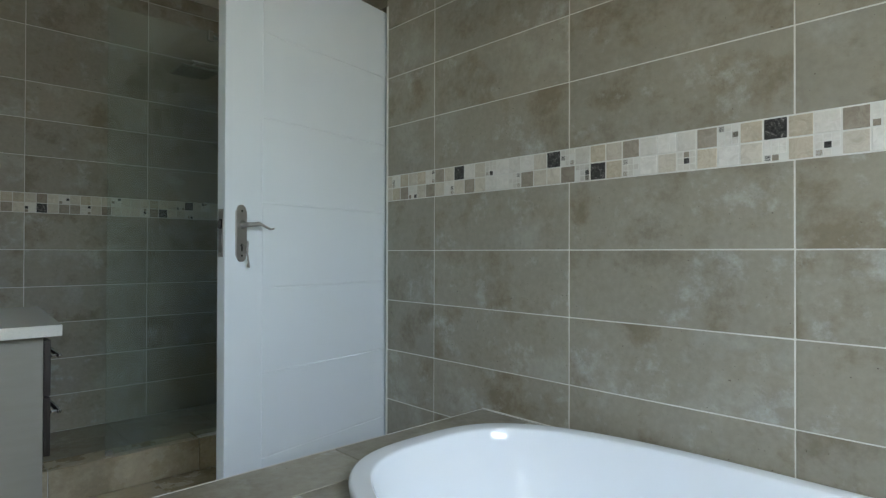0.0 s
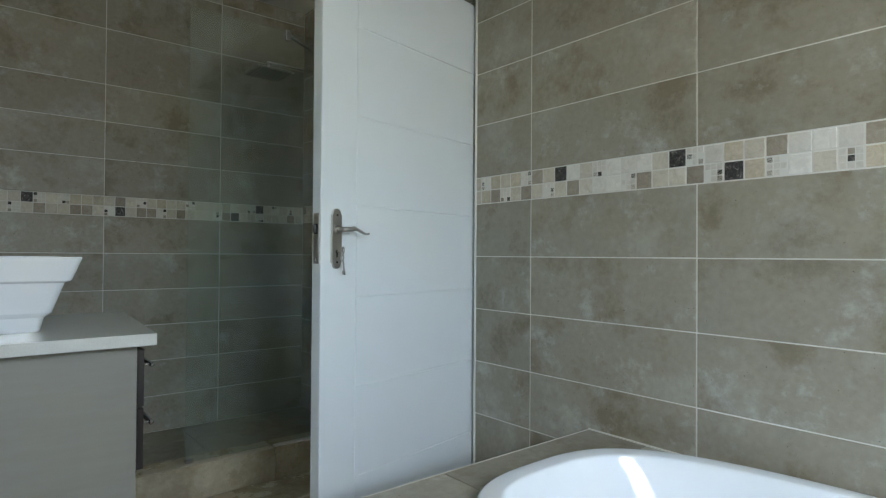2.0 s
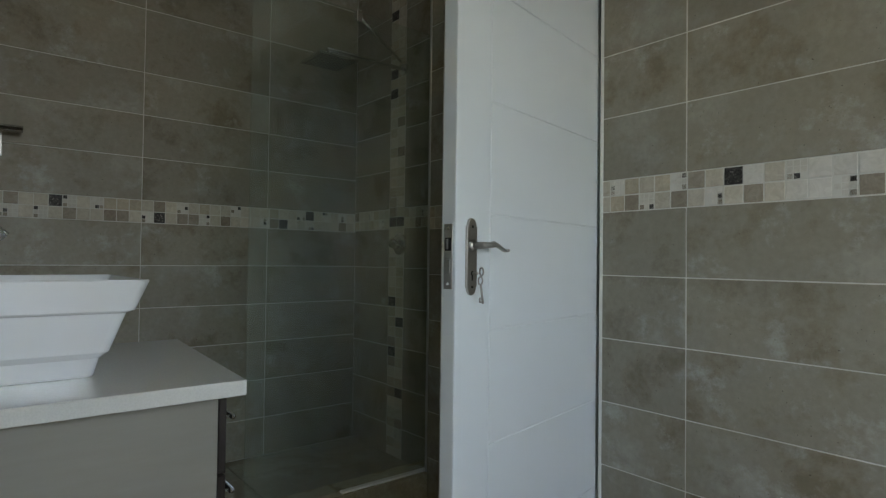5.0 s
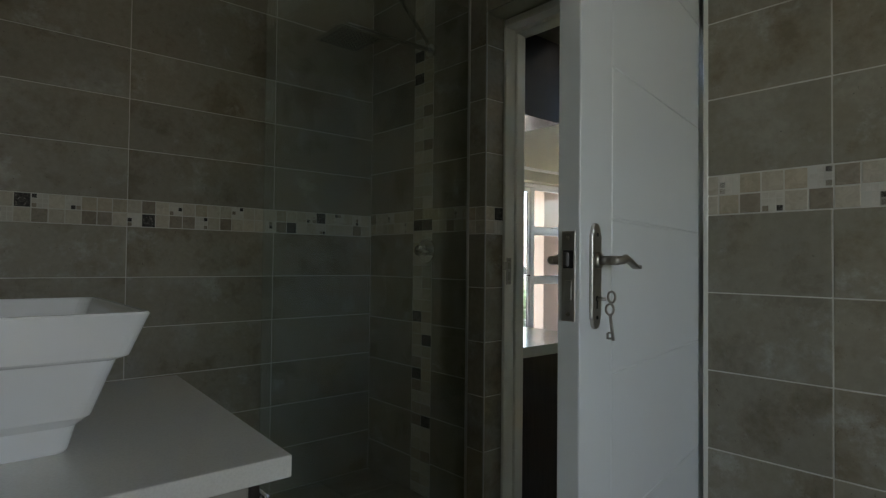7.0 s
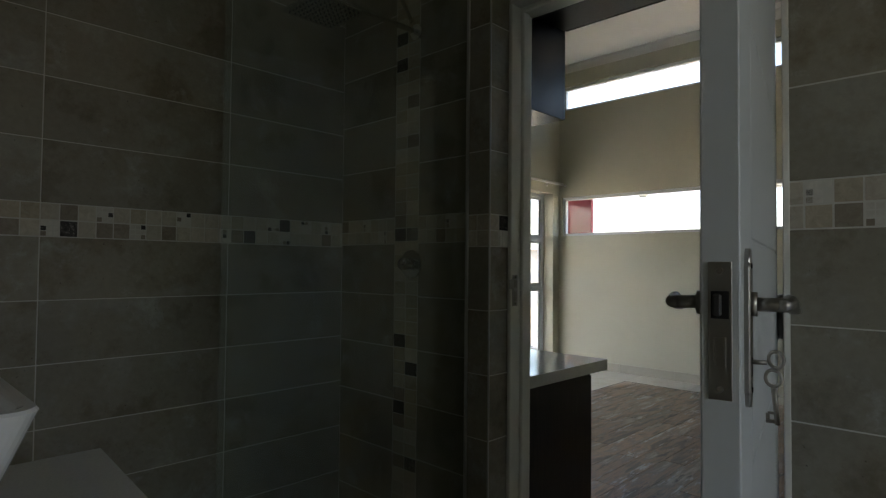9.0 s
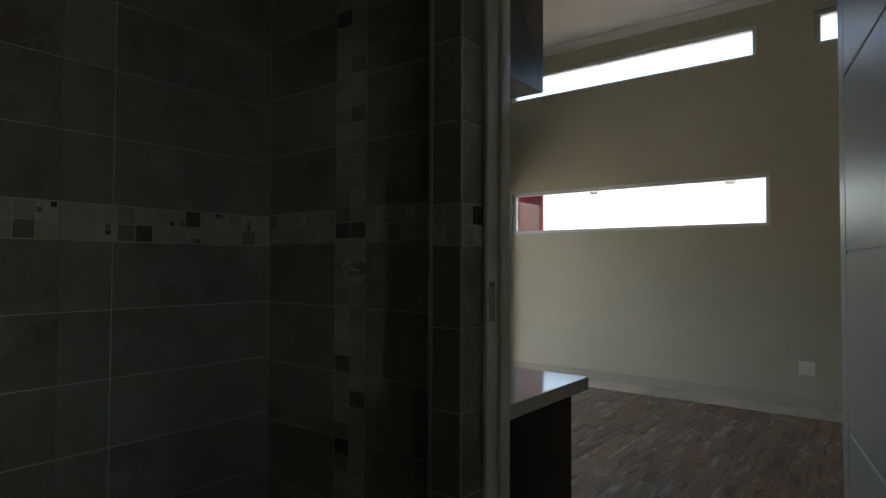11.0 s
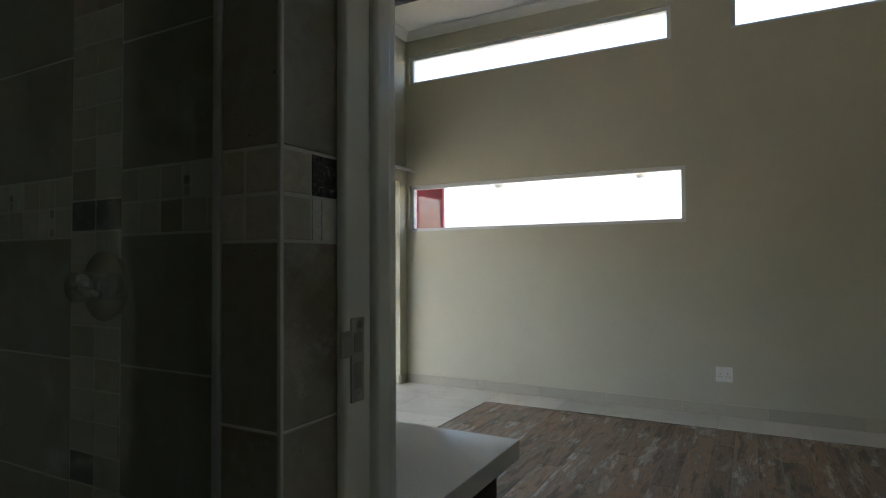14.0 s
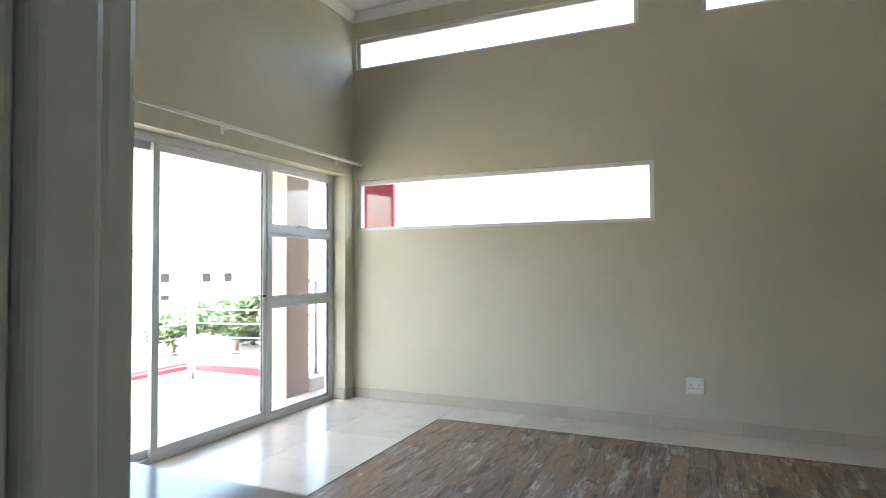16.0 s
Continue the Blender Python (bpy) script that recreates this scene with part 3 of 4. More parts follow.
# ---- kerb, shower floor, bath surround ----
kerb = structure("shower_kerb", box_bm(LEFT_X - T, SHOWER_X + T - 0.002, NIB_Y + 0.002, 1.318, -0.010, 0.139, 0.002), M_GROUT, "raised kerb under the shower screen")
shower_floor = structure("floor_shower", box_bm(LEFT_X - T, SHOWER_X + T - 0.002, 1.319, SHOWER_Y + T, -0.009, 0.075), M_GROUT_DARK, "shower floor bed under beige tiles")
SURX, SURY, SURZ = -1.10, -0.252, 0.500
surround = structure("bath_surround", boxes_bm([(SURX + T, SURX + 0.10, BACK_Y - T + 0.002, SURY - T, -0.009, SURZ - T), (SURX + 0.10, T - 0.001, SURY - 0.10, SURY - T, -0.009, SURZ - T),
                                               (SURX + 0.10, T - 0.001, BACK_Y - T + 0.002, BACK_Y + 0.10, -0.009, SURZ - T)]), M_GROUT, "built-in bath surround under its tiles")

# ---- bath ----


def oval(cx, cy, rx, ry, z, n, power=3.0):
    ring = []
    for k in range(n):
        a = 2 * math.pi * k / n
        c, s = math.cos(a), math.sin(a)
        ring.append((cx + rx * math.copysign(abs(c) ** (2 / power), c), cy + ry * math.copysign(abs(s) ** (2 / power), s), z))
    return ring


BX, BY = -0.436, -1.305
RX, RY = 0.430, 0.900
bath = thing("bathtub", "white oval acrylic drop-in bath in a tiled surround", "bathtub")
# inset and height of the rim and walls; both ends recline
prof = [(0.000, 0.500), (0.000, 0.528), (0.0015, 0.533), (0.005, 0.5365), (0.008, 0.537), (0.040, 0.5355), (0.0435, 0.534), (0.0465, 0.529), (0.049, 0.519), (0.053, 0.495), (0.060, 0.42), (0.085, 0.29), (0.115, 0.19), (0.15, 0.145), (0.21, 0.125), (0.28, 0.12)]
part("shell", loft_bm([oval(BX, BY, RX - d, RY - d * 1.15 - max(0.0, 0.519 - z) * 0.52, z, 96) for d, z in prof]), M_ACRYLIC, bath, "white glossy acrylic shell", smooth=True)
part("waste", rod_bm((BX, BY - 0.45, 0.118), (BX, BY - 0.45, 0.126), 0.028, 20), M_CHROME, bath)
part("underside", loft_bm([oval(BX, BY, RX - 0.02, RY - 0.02, 0.499, 48), oval(BX, BY, RX - 0.10, RY - 0.11, 0.10, 48), oval(BX, BY, RX - 0.14, RY - 0.16, 0.0, 48)], True, False), M_PLASTIC, bath)

# ---- vanity with basin ----
vanity = thing("vanity_unit", "grey vanity cabinet with two dark drawers", "cabinet")
VX1, VY0, VY1 = -1.150, 0.490, 1.115
part("carcass", box_bm(LEFT_X + 0.002, VX1, VY0, VY1, 0.0, 0.787, 0.0015), M_GREY, vanity)
part("shadow_gap", box_bm(VX1, VX1 + 0.002, VY0 + 0.004, VY1 - 0.004, 0.41, 0.775), M_HOLE, vanity)
for z0, z1 in ((0.417, 0.594), (0.600, 0.768)):
    dr = part("drawer", box_bm(VX1 + 0.002, VX1 + 0.019, VY0 + 0.001, VY1 - 0.001, z0, z1, 0.001), M_DARK, vanity, "dark wood drawer front")
    ym, zh, xf = (VY0 + VY1) / 2, z1 - 0.055, VX1 + 0.019
    bm = tube_bm([(xf + 0.030, ym - 0.27, zh), (xf + 0.030, ym + 0.27, zh)], 0.007, 10)
    for yy in (ym - 0.262, ym + 0.262):
        rod_bm((xf - 0.001, yy, zh), (xf + 0.030, yy, zh), 0.005, 10, into=bm)
    part("handle", bm, M_CHROME, dr, smooth=True)
slab = box_bm(LEFT_X + 0.002, -1.115, 0.412, 1.165, 0.788, 0.822, 0.002, 2)
for v in slab.verts:
    if v.co.x > -1.5:
        v.co.x += 0.052 * (v.co.y - 0.412) / 0.753   # the slab is cut a little out of square
countertop = solid("quartz_countertop", slab, M_QUARTZ, "white quartz slab on the grey vanity cabinet", "countertop")

basin = thing("basin", "white rectangular stepped ceramic vessel basin on the vanity top", "basin")
BAX0, BAX1, BAY0, BAY1 = -1.800, -1.276, 0.555, 1.000


def rect_ring(o, z, r=0.024, n=7):
    x0, x1, y0, y1 = BAX0 + o, BAX1 - o, BAY0 + o * 0.8, BAY1 - o * 0.8
    r = min(r, 0.03)
    ring = []
    for cx, cy, a0 in ((x1 - r, y1 - r, 0), (x0 + r, y1 - r, 90), (x0 + r, y0 + r, 180), (x1 - r, y0 + r, 270)):
        for k in range(n):
            a = radians(a0 + 90 * k / (n - 1))
            ring.append((cx + r * math.cos(a), cy + r * math.sin(a), z))
    return ring


prof = [(0.120, 0.8225), (0.098, 0.8225), (0.096, 0.826), (0.079, 0.893), (0.071, 0.896), (0.067, 0.898), (0.041, 0.957), (0.032, 0.960), (0.026, 0.963), (0.004, 1.020), (0.002, 1.025), (0.004, 1.028), (0.012, 1.028),
        (0.016, 1.026), (0.020, 1.018), (0.070, 0.875), (0.085, 0.862), (0.12, 0.858)]
part("bowl", loft_bm([rect_ring(o, 0.8225 + (z - 0.8225) * 1.05) for o, z in prof], True, True), M_CERAMIC, basin, smooth=False)
part("waste", rod_bm(((BAX0 + BAX1) / 2, 0.805, 0.857), ((BAX0 + BAX1) / 2, 0.805, 0.864), 0.022, 20), M_CHROME, basin)

tap = thing("basin_tap", "tall chrome basin mixer beside the vessel basin", "tap")
part("body", rod_bm((-1.90, 0.805, 0.822), (-1.90, 0.805, 1.165), 0.022, 20), M_CHROME, tap, smooth=True)
part("spout", tube_bm([(-1.905, 0.805, 1.150), (-1.85, 0.805, 1.158), (-1.65, 0.805, 1.152), (-1.545, 0.805, 1.142), (-1.530, 0.805, 1.130)], [0.014, 0.014, 0.013, 0.013, 0.012]), M_CHROME, tap, smooth=True)
part("lever", tube_bm([(-1.90, 0.805, 1.165), (-1.90, 0.805, 1.185), (-1.86, 0.805, 1.20), (-1.80, 0.805, 1.205)], [0.018, 0.014, 0.007, 0.006]), M_CHROME, tap, smooth=True)

rail = thing("towel_rail", "chrome towel rail on the tiled wall", "towel rail")
part("bar", rod_bm((-1.95, 1.93, 1.578), (-1.445, 1.93, 1.578), 0.013, 16), M_CHROME, rail, smooth=True)
for xx in (-1.53, -1.90):
    part("bracket", boxes_bm([(xx - 0.012, xx + 0.012, 1.93, SHOWER_Y, 1.566, 1.588), (xx - 0.025, xx + 0.025, SHOWER_Y - 0.008, SHOWER_Y, 1.48, 1.60)], 0.002), M_SATIN, rail)

# ---- shower ----
GY = 1.236
screen = thing("shower_screen", "greenish frameless glass shower screen on the kerb", "shower screen")
pane = part("glass_panel", box_bm(-0.808, SHOWER_X - 0.004, GY - 0.004, GY + 0.004, 0.152, 2.12, 0.0006), M_SHOWER_GLASS, screen)
part("wall_channel", boxes_bm([(SHOWER_X - 0.016, SHOWER_X - 0.001, GY - 0.010, GY - 0.005, 0.15, 2.12), (SHOWER_X - 0.016, SHOWER_X - 0.001, GY + 0.005, GY + 0.010, 0.15, 2.12)]), M_TRIM, screen)
part("floor_channel", box_bm(-0.808, -0.780, GY - 0.010, GY + 0.010, 0.150, 0.168, 0.001), M_TRIM, screen)
part("sill_strip", box_bm(-0.42, SHOWER_X - 0.02, GY - 0.030, GY - 0.006, 0.1487, 0.157, 0.001), M_PLASTIC, screen)
cl = part("clamp", box_bm(-0.376, -0.350, GY - 0.014, GY + 0.014, 2.075, 2.124, 0.003), M_CHROME, screen)
part("support_bar", rod_bm((-0.363, GY + 0.006, 2.112), (SHOWER_X - 0.001, GY + 0.36, 2.112), 0.008, 12), M_CHROME, screen, smooth=True)

rose = thing("rain_shower", "square chrome rain shower head on a wall arm", "shower head")
RSX, RSY, RSZ = -0.322, 1.560, 2.000
bm = box_bm(RSX - 0.10, RSX + 0.10, RSY - 0.10, RSY + 0.10, RSZ, RSZ + 0.010, 0.003, 2)
head = part("head", bm, M_CHROME, rose)
bm = bmesh.new()
for i in range(9):
    for j in range(9):
        x, y = RSX - 0.08 + i * 0.02, RSY - 0.08 + j * 0.02
        bmesh.ops.create_cone(bm, cap_ends=True, segments=6, radius1=0.002, radius2=0.0035, depth=0.004, matrix=Matrix.Translation((x, y, RSZ - 0.002)))
part("nozzles", bm, M_RUBBER, head, "dark rubber nozzles")
part("swivel", rod_bm((RSX, RSY, RSZ + 0.008), (RSX, RSY, RSZ + 0.055), 0.011, 16), M_CHROME, rose, smooth=True)
part("arm", tube_bm([(RSX - 0.012, RSY, RSZ + 0.06), (RSX + 0.05, RSY, RSZ + 0.06), (SHOWER_X - 0.03, RSY, RSZ + 0.06), (SHOWER_X - 0.001, RSY, RSZ + 0.06)], 0.010), M_CHROME, rose, smooth=True)
part("flange", rod_bm((SHOWER_X - 0.012, RSY, RSZ + 0.06), (SHOWER_X - 0.0005, RSY, RSZ + 0.06), 0.03, 20), M_CHROME, rose)
mixer = thing("shower_mixer", "chrome shower mixer on the tiled shower wall", "tap")
part("rosette", rod_bm((SHOWER_X - 0.008, 1.58, 1.17), (SHOWER_X - 0.0005, 1.58, 1.17), 0.055, 28), M_CHROME, mixer)
part("cartridge", rod_bm((SHOWER_X - 0.055, 1.58, 1.17), (SHOWER_X - 0.007, 1.58, 1.17), 0.022, 20), M_CHROME, mixer, smooth=True)
part("lever", tube_bm([(SHOWER_X - 0.045, 1.58, 1.17), (SHOWER_X - 0.058, 1.545, 1.165), (SHOWER_X - 0.062, 1.50, 1.160)], [0.009, 0.007, 0.006]), M_CHROME, mixer, smooth=True)

# ---- bedroom cupboards beside the door ----
counter = solid("dressing_counter", box_bm(0.202, 0.900, 1.188, 2.30, 0.722, 0.768, 0.002, 2), M_QUARTZ, "white quartz counter over a dark cabinet", "countertop")
base = thing("base_cabinet", "dark wood base cabinet under the white counter", "cabinet")
part("carcass", box_bm(0.202, 0.772, 1.200, 2.28, 0.0, 0.721, 0.0015), M_DARK, base)
for k in range(2):
    dd = part("door", box_bm(0.773, 0.790, 1.203 + k * 0.54, 1.203 + k * 0.54 + 0.533, 0.09, 0.712, 0.0015), M_DARK, base)
    part("handle", tube_bm([(0.815, 1.70 + k * 0.12, 0.45), (0.815, 1.70 + k * 0.12, 0.62)], 0.005), M_STEEL, dd)
wallcab = thing("wall_cabinet", "dark gloss wall cabinet hung beside the doorway", "cabinet")
part("carcass", box_bm(0.202, 0.545, 1.192, 2.28, 1.744, 2.62, 0.0015), M_GLOSSDARK, wallcab)
for k in range(2):
    part("door", box_bm(0.546, 0.563, 1.193 + k * 0.545, 1.193 + k * 0.545 + 0.54, 1.746, 2.618, 0.0015), M_GLOSSDARK, wallcab)
over = thing("bridging_cupboard", "dark cupboard bridging over the bedroom side of the doorway", "cabinet")
part("carcass", box_bm(0.216, 0.545, 0.10, 1.190, 2.095, 2.62, 0.0015), M_DARK, over)
for k in range(2):
    part("door", box_bm(0.546, 0.563, 0.102 + k * 0.545, 0.102 + k * 0.545 + 0.54, 2.097, 2.618, 0.0015), M_GLOSSDARK, over)

# ---- bedroom fittings ----
sock = thing("wall_socket", "white double wall socket above the skirting", "socket")
x = FAR_X
part("cover", box_bm(x - 0.009, x, 0.825, 0.945, 0.268, 0.384, 0.003, 2), M_PLASTIC, sock)
for yc in (0.912, 0.858):
    bm = bmesh.new()
    for yy, zz, r in ((yc, 0.332, 0.0042), (yc + 0.0115, 0.309, 0.0036), (yc - 0.0115, 0.309, 0.0036)):
        rod_bm((x - 0.0096, yy, zz), (x - 0.0088, yy, zz), r, 10, into=bm)
    part("pin_holes", bm, M_HOLE, sock)
    part("switch", box_bm(x - 0.012, x - 0.009, yc - 0.007, yc + 0.007, 0.348, 0.366, 0.001), M_PLASTIC, sock)

for zz, yy in ((2.135, 3.700), (2.158, 3.735)):
    cr = thing("curtain_rail", "white curtain rail above the sliding door", "curtain rail", "double curtain rails")
    part("rail", rod_bm((1.35, yy, zz), (FAR_X - 0.012, yy, zz), 0.009, 12), M_PLASTIC, cr, smooth=True)
    part("finial", rod_bm((FAR_X - 0.014, yy, zz), (FAR_X - 0.002, yy, zz), 0.014, 14), M_PLASTIC, cr)
    for xx in (1.6, 2.95, 4.3):
        part("bracket", boxes_bm([(xx - 0.008, xx + 0.008, yy, BED_Y1, zz - 0.005, zz + 0.004), (xx - 0.014, xx + 0.014, BED_Y1 - 0.006, BED_Y1, zz - 0.03, zz + 0.03)], 0.001), M_PLASTIC, cr)

# ---- outdoors: balcony and distance ----
M_PAVE = plaster("pale_balcony_screed", (0.62, 0.58, 0.52))
M_GROUND = plaster("dry_ground", (0.42, 0.36, 0.26))
M_LEAF = material("green_leaves", (0.05, 0.10, 0.03), 0.55)
_oi = M_LEAF.node_tree.nodes.new("ShaderNodeNewGeometry")
paint(M_LEAF, ramp(M_LEAF, _oi.outputs["Random Per Island"], ((0, (0.06, 0.11, 0.05)), (1, (0.12, 0.19, 0.10)))))
M_BARK = plaster("brown_bark", (0.14, 0.10, 0.07), 0.8)
M_FARWALL = plaster("pale_far_building_paint", (0.30, 0.295, 0.285))
M_FARGLASS = material("dark_far_windows", (0.02, 0.022, 0.025), 0.6, spec=0.2)
ground = structure("ground", box_bm(-400, 400, -400, 400, -3.3, -3.0), M_GROUND, "pale dry ground far below the balcony")
balcony = structure("balcony_floor", boxes_bm([(-1.0, 5.09, BED_Y1 + 0.22, 6.45, -0.2, -0.02), (FAR_X + 0.22, 5.09, BED_Y0, BED_Y1 + 0.22, -0.2, -0.02)]), M_PAVE, "pale balcony floor")
parapet = structure("balcony_parapet", boxes_bm([(5.09, 5.24, 4.60, 6.60, -0.6, 0.06), (4.30, 5.09, 6.45, 6.60, -0.6, 0.06)]), M_RED, "low red upstand round the balcony")
col = solid("balcony_column", box_bm(4.318, 4.658, 4.35, 4.60, -0.02, 2.9, 0.006), M_PINK, "beige plastered balcony column", "column")
# unseen slab, added to hold sky light off the column, balcony and bedroom
shade_slab = structure("balcony_shade_roof", box_bm(-1.0, 5.10, BED_Y1 + 0.222, 5.60, 2.90, 3.05, 0.004), M_PAVE, "unseen concrete roof slab added to shade the balcony")
colb = solid("column_plinth", box_bm(4.662, 5.05, 4.32, 4.58, -0.02, 0.11, 0.004), M_PAVE, "pale plinth at the foot of the column", "plinth")
redwall = structure("red_pier", box_bm(4.95, 5.00, 3.575, 4.25, -0.02, 2.45), M_RED, "red painted exterior pier beside the strip window")


def railing(name, a, b, posts, z0, label, metal=M_STEEL):
    r = thing(name, label, "railing", "balcony railings")
    a, b = Vector(a), Vector(b)
    top = 0.95
    part("top_rail", rod_bm((a.x, a.y, z0 + top), (b.x, b.y, z0 + top), 0.022, 14), metal, r, smooth=True)
    for k in range(5):
        zz = z0 + 0.16 + k * 0.15
        part("bar", rod_bm((a.x, a.y, zz), (b.x, b.y, zz), 0.007, 8), metal, r, smooth=True)
    for k in range(posts):
        p = a.lerp(b, k / (posts - 1))
        post = part("post", rod_bm((p.x, p.y, z0), (p.x, p.y, z0 + top), 0.019, 14), metal, r, smooth=True)
        part("base_flange", rod_bm((p.x, p.y, z0), (p.x, p.y, z0 + 0.012), 0.045, 16), metal, post)
    return r


railing("balcony_railing", (-0.9, 5.95, 0), (4.66, 5.95, 0), 5, -0.02, "stainless steel balcony railing with five thin bars")
railing("balcony_railing", (4.70, 5.93, 0), (4.95, 4.75, 0), 2, -0.02, "short stainless steel railing beside the column")
railing("balcony_railing", (4.67, 4.45, 0), (4.90, 4.45, 0), 2, 0.11, "short stainless steel railing on the plinth", M_SATIN)

beam = structure("balcony_beam", box_bm(5.30, 5.42, 1.0, 3.6, 2.16, 2.32, 0.004), M_FARWALL, "white outside beam over the strip window")
for yy in (3.10, 1.62):
    lamp = thing("bulkhead_lamp", "small white outdoor bulkhead lamp under the beam", "lamp", "bulkhead lamps")
    part("base", rod_bm((5.36, yy, 2.115), (5.36, yy, 2.16), 0.05, 20), M_PLASTIC, lamp, smooth=True)
    part("globe", rod_bm((5.36, yy, 2.020), (5.36, yy, 2.115), 0.045, 20, r2=0.075), M_PLASTIC, lamp, smooth=True)


def tree(place, height, spread, n, label):
    t = thing("tree", label, "tree", place=pose(*place))
    rng = random.Random(int(spread * 100) + n)
    bm = tube_bm([(0, 0, 0), (0.05, 0.02, height * 0.2), (-0.04, 0.05, height * 0.42), (0.06, 0, height * 0.75)], [0.16, 0.12, 0.09, 0.04], 10)
    for k in range(9):
        a = k * 0.7 + rng.uniform(-0.2, 0.2)
        z = height * rng.uniform(0.30, 0.55)
        tube_bm([(0, 0.03, z), (spread * 0.35 * math.cos(a), spread * 0.35 * math.sin(a), z + height * 0.14), (spread * 0.8 * math.cos(a), spread * 0.8 * math.sin(a), z + height * 0.25)], [0.05, 0.035, 0.012], 7, into=bm)
    part("trunk", bm, M_BARK, t)
    verts, faces = [], []
    lumps = [(rng.gauss(0, 0.42) * spread, rng.gauss(0, 0.42) * spread, height * rng.uniform(0.42, 0.92), rng.uniform(0.25, 0.45) * spread) for _ in range(24)]
    for k in range(n):
        lx, ly, lz, lr = lumps[k % len(lumps)]
        d = Vector((rng.gauss(0, 1), rng.gauss(0, 1), rng.gauss(0, 0.8))).normalized() * lr * rng.uniform(0.4, 1.05)
        c = Vector((lx, ly, lz)) + d
        u = Vector((rng.gauss(0, 1), rng.gauss(0, 1), rng.gauss(0, 1))).normalized()
        w = u.orthogonal().normalized()
        s = rng.uniform(0.09, 0.19)
        i = len(verts)
        verts += [c - u * s, c + w * s * 0.45, c + u * s, c - w * s * 0.45]
        faces.append((i, i + 1, i + 2, i + 3))
    me = bpy.data.meshes.new("crown")
    me.from_pydata(verts, [], faces)
    me.materials.append(M_LEAF)
    crown = new("crown", me)
    crown.parent = t
    return t


tree((21.8, 21.6, -3.0), 2.85, 1.9, 6500, "leafy green garden tree in front of a white building")
tree((20.2, 24.0, -3.0), 2.1, 1.4, 4000, "smaller leafy green tree in the garden")
tree((24.5, 23.0, -3.0), 1.3, 1.6, 4000, "low green bush in the garden")

house = thing("far_building", "white two-storey building with small dark windows", "building", place=pose(36.5, 42.0, -3.0, 0, 0, -43.0))
part("wall", box_bm(-16, 16, 0, 9, 0, 5.8), M_FARWALL, house)
part("roof", box_bm(-16.4, 16.4, -0.4, 9.4, 5.8, 5.98), M_ALU, house)
for xx, zz, hh in ((-8.3, 2.9, 0.9), (-4.9, 2.9, 0.9), (-1.6, 2.9, 0.9), (1.69, 2.9, 0.9), (3.47, 2.9, 0.9), (6.8, 2.9, 0.9), (-4.9, 1.4, 0.7), (-1.6, 1.4, 0.7)):
    wn_ = part("window", box_bm(xx, xx + 0.80, -0.03, 0.06, zz, zz + hh), M_ALU, house)
    part("pane", box_bm(xx + 0.05, xx + 0.75, -0.045, -0.028, zz + 0.05, zz + hh - 0.05), M_FARGLASS, wn_)
hedge = tagged(new("garden_wall"), "low pale garden wall beyond the trees", "wall", kind="structure")
part("wall", box_bm(12, 40, 33.0, 33.2, -3.0, -1.6), M_FARWALL, hedge)

# ---- tiles, mosaic, planks: small pieces last ----
_cache = {}


def piece_mesh(name, u, d, w, mat, bevel):
    key = (name, round(u, 3), round(d, 4), round(w, 3), mat.name)
    if key not in _cache:
        bm = box_bm(-u / 2, u / 2, 0, d, -w / 2, w / 2, bevel)
        _cache[key] = mesh_of(name, bm, mat)
    return _cache[key]


def piece(name, mesh, parent, m):
    ob = new(name, mesh)
    ob.parent = parent
    ob.matrix_basis = m
    return ob


class Face:
    """A vertical tiled plane. at(u) is the place along the wall; turn faces it: local -y looks into the room."""

    def __init__(self, parent, axis, value, turn, drop=0.0):
        self.parent, self.axis, self.value, self.turn, self.drop = parent, axis, value, turn, drop

    def spot(self, u, z):
        x, y = (self.value, u) if self.axis == "x" else (u, self.value)
        return pose(x, y, z, 0, 0, self.turn)

    def slab(self, u0, u1, z0, z1):
        """The grout bed behind the tiles."""
        if self.axis == "x":
            a, b = sorted((self.value + self.depth_sign() * 0.0012, self.value + self.depth_sign() * (T - 0.0005)))
            bm = box_bm(a, b, u0, u1, z0, z1)
        else:
            a, b = sorted((self.value + self.depth_sign() * 0.0012, self.value + self.depth_sign() * (T - 0.0005)))
            bm = box_bm(u0, u1, a, b, z0, z1)
        part("grout", bm, M_GROUT, self.parent)

    def depth_sign(self):
        return {("x", -90): 1, ("x", 90): -1, ("y", 0): 1, ("y", 180): -1}[(self.axis, self.turn)]


def spans(lo, hi, origin, step, gap):
    k = math.floor((lo - origin) / step + 1e-6)
    out = []
    while origin + k * step < hi - 1e-6:
        a, b = max(lo, origin + k * step + gap / 2), min(hi, origin + (k + 1) * step - gap / 2)
        if b - a > 0.012:
            out.append((a, b))
        k += 1
    return out


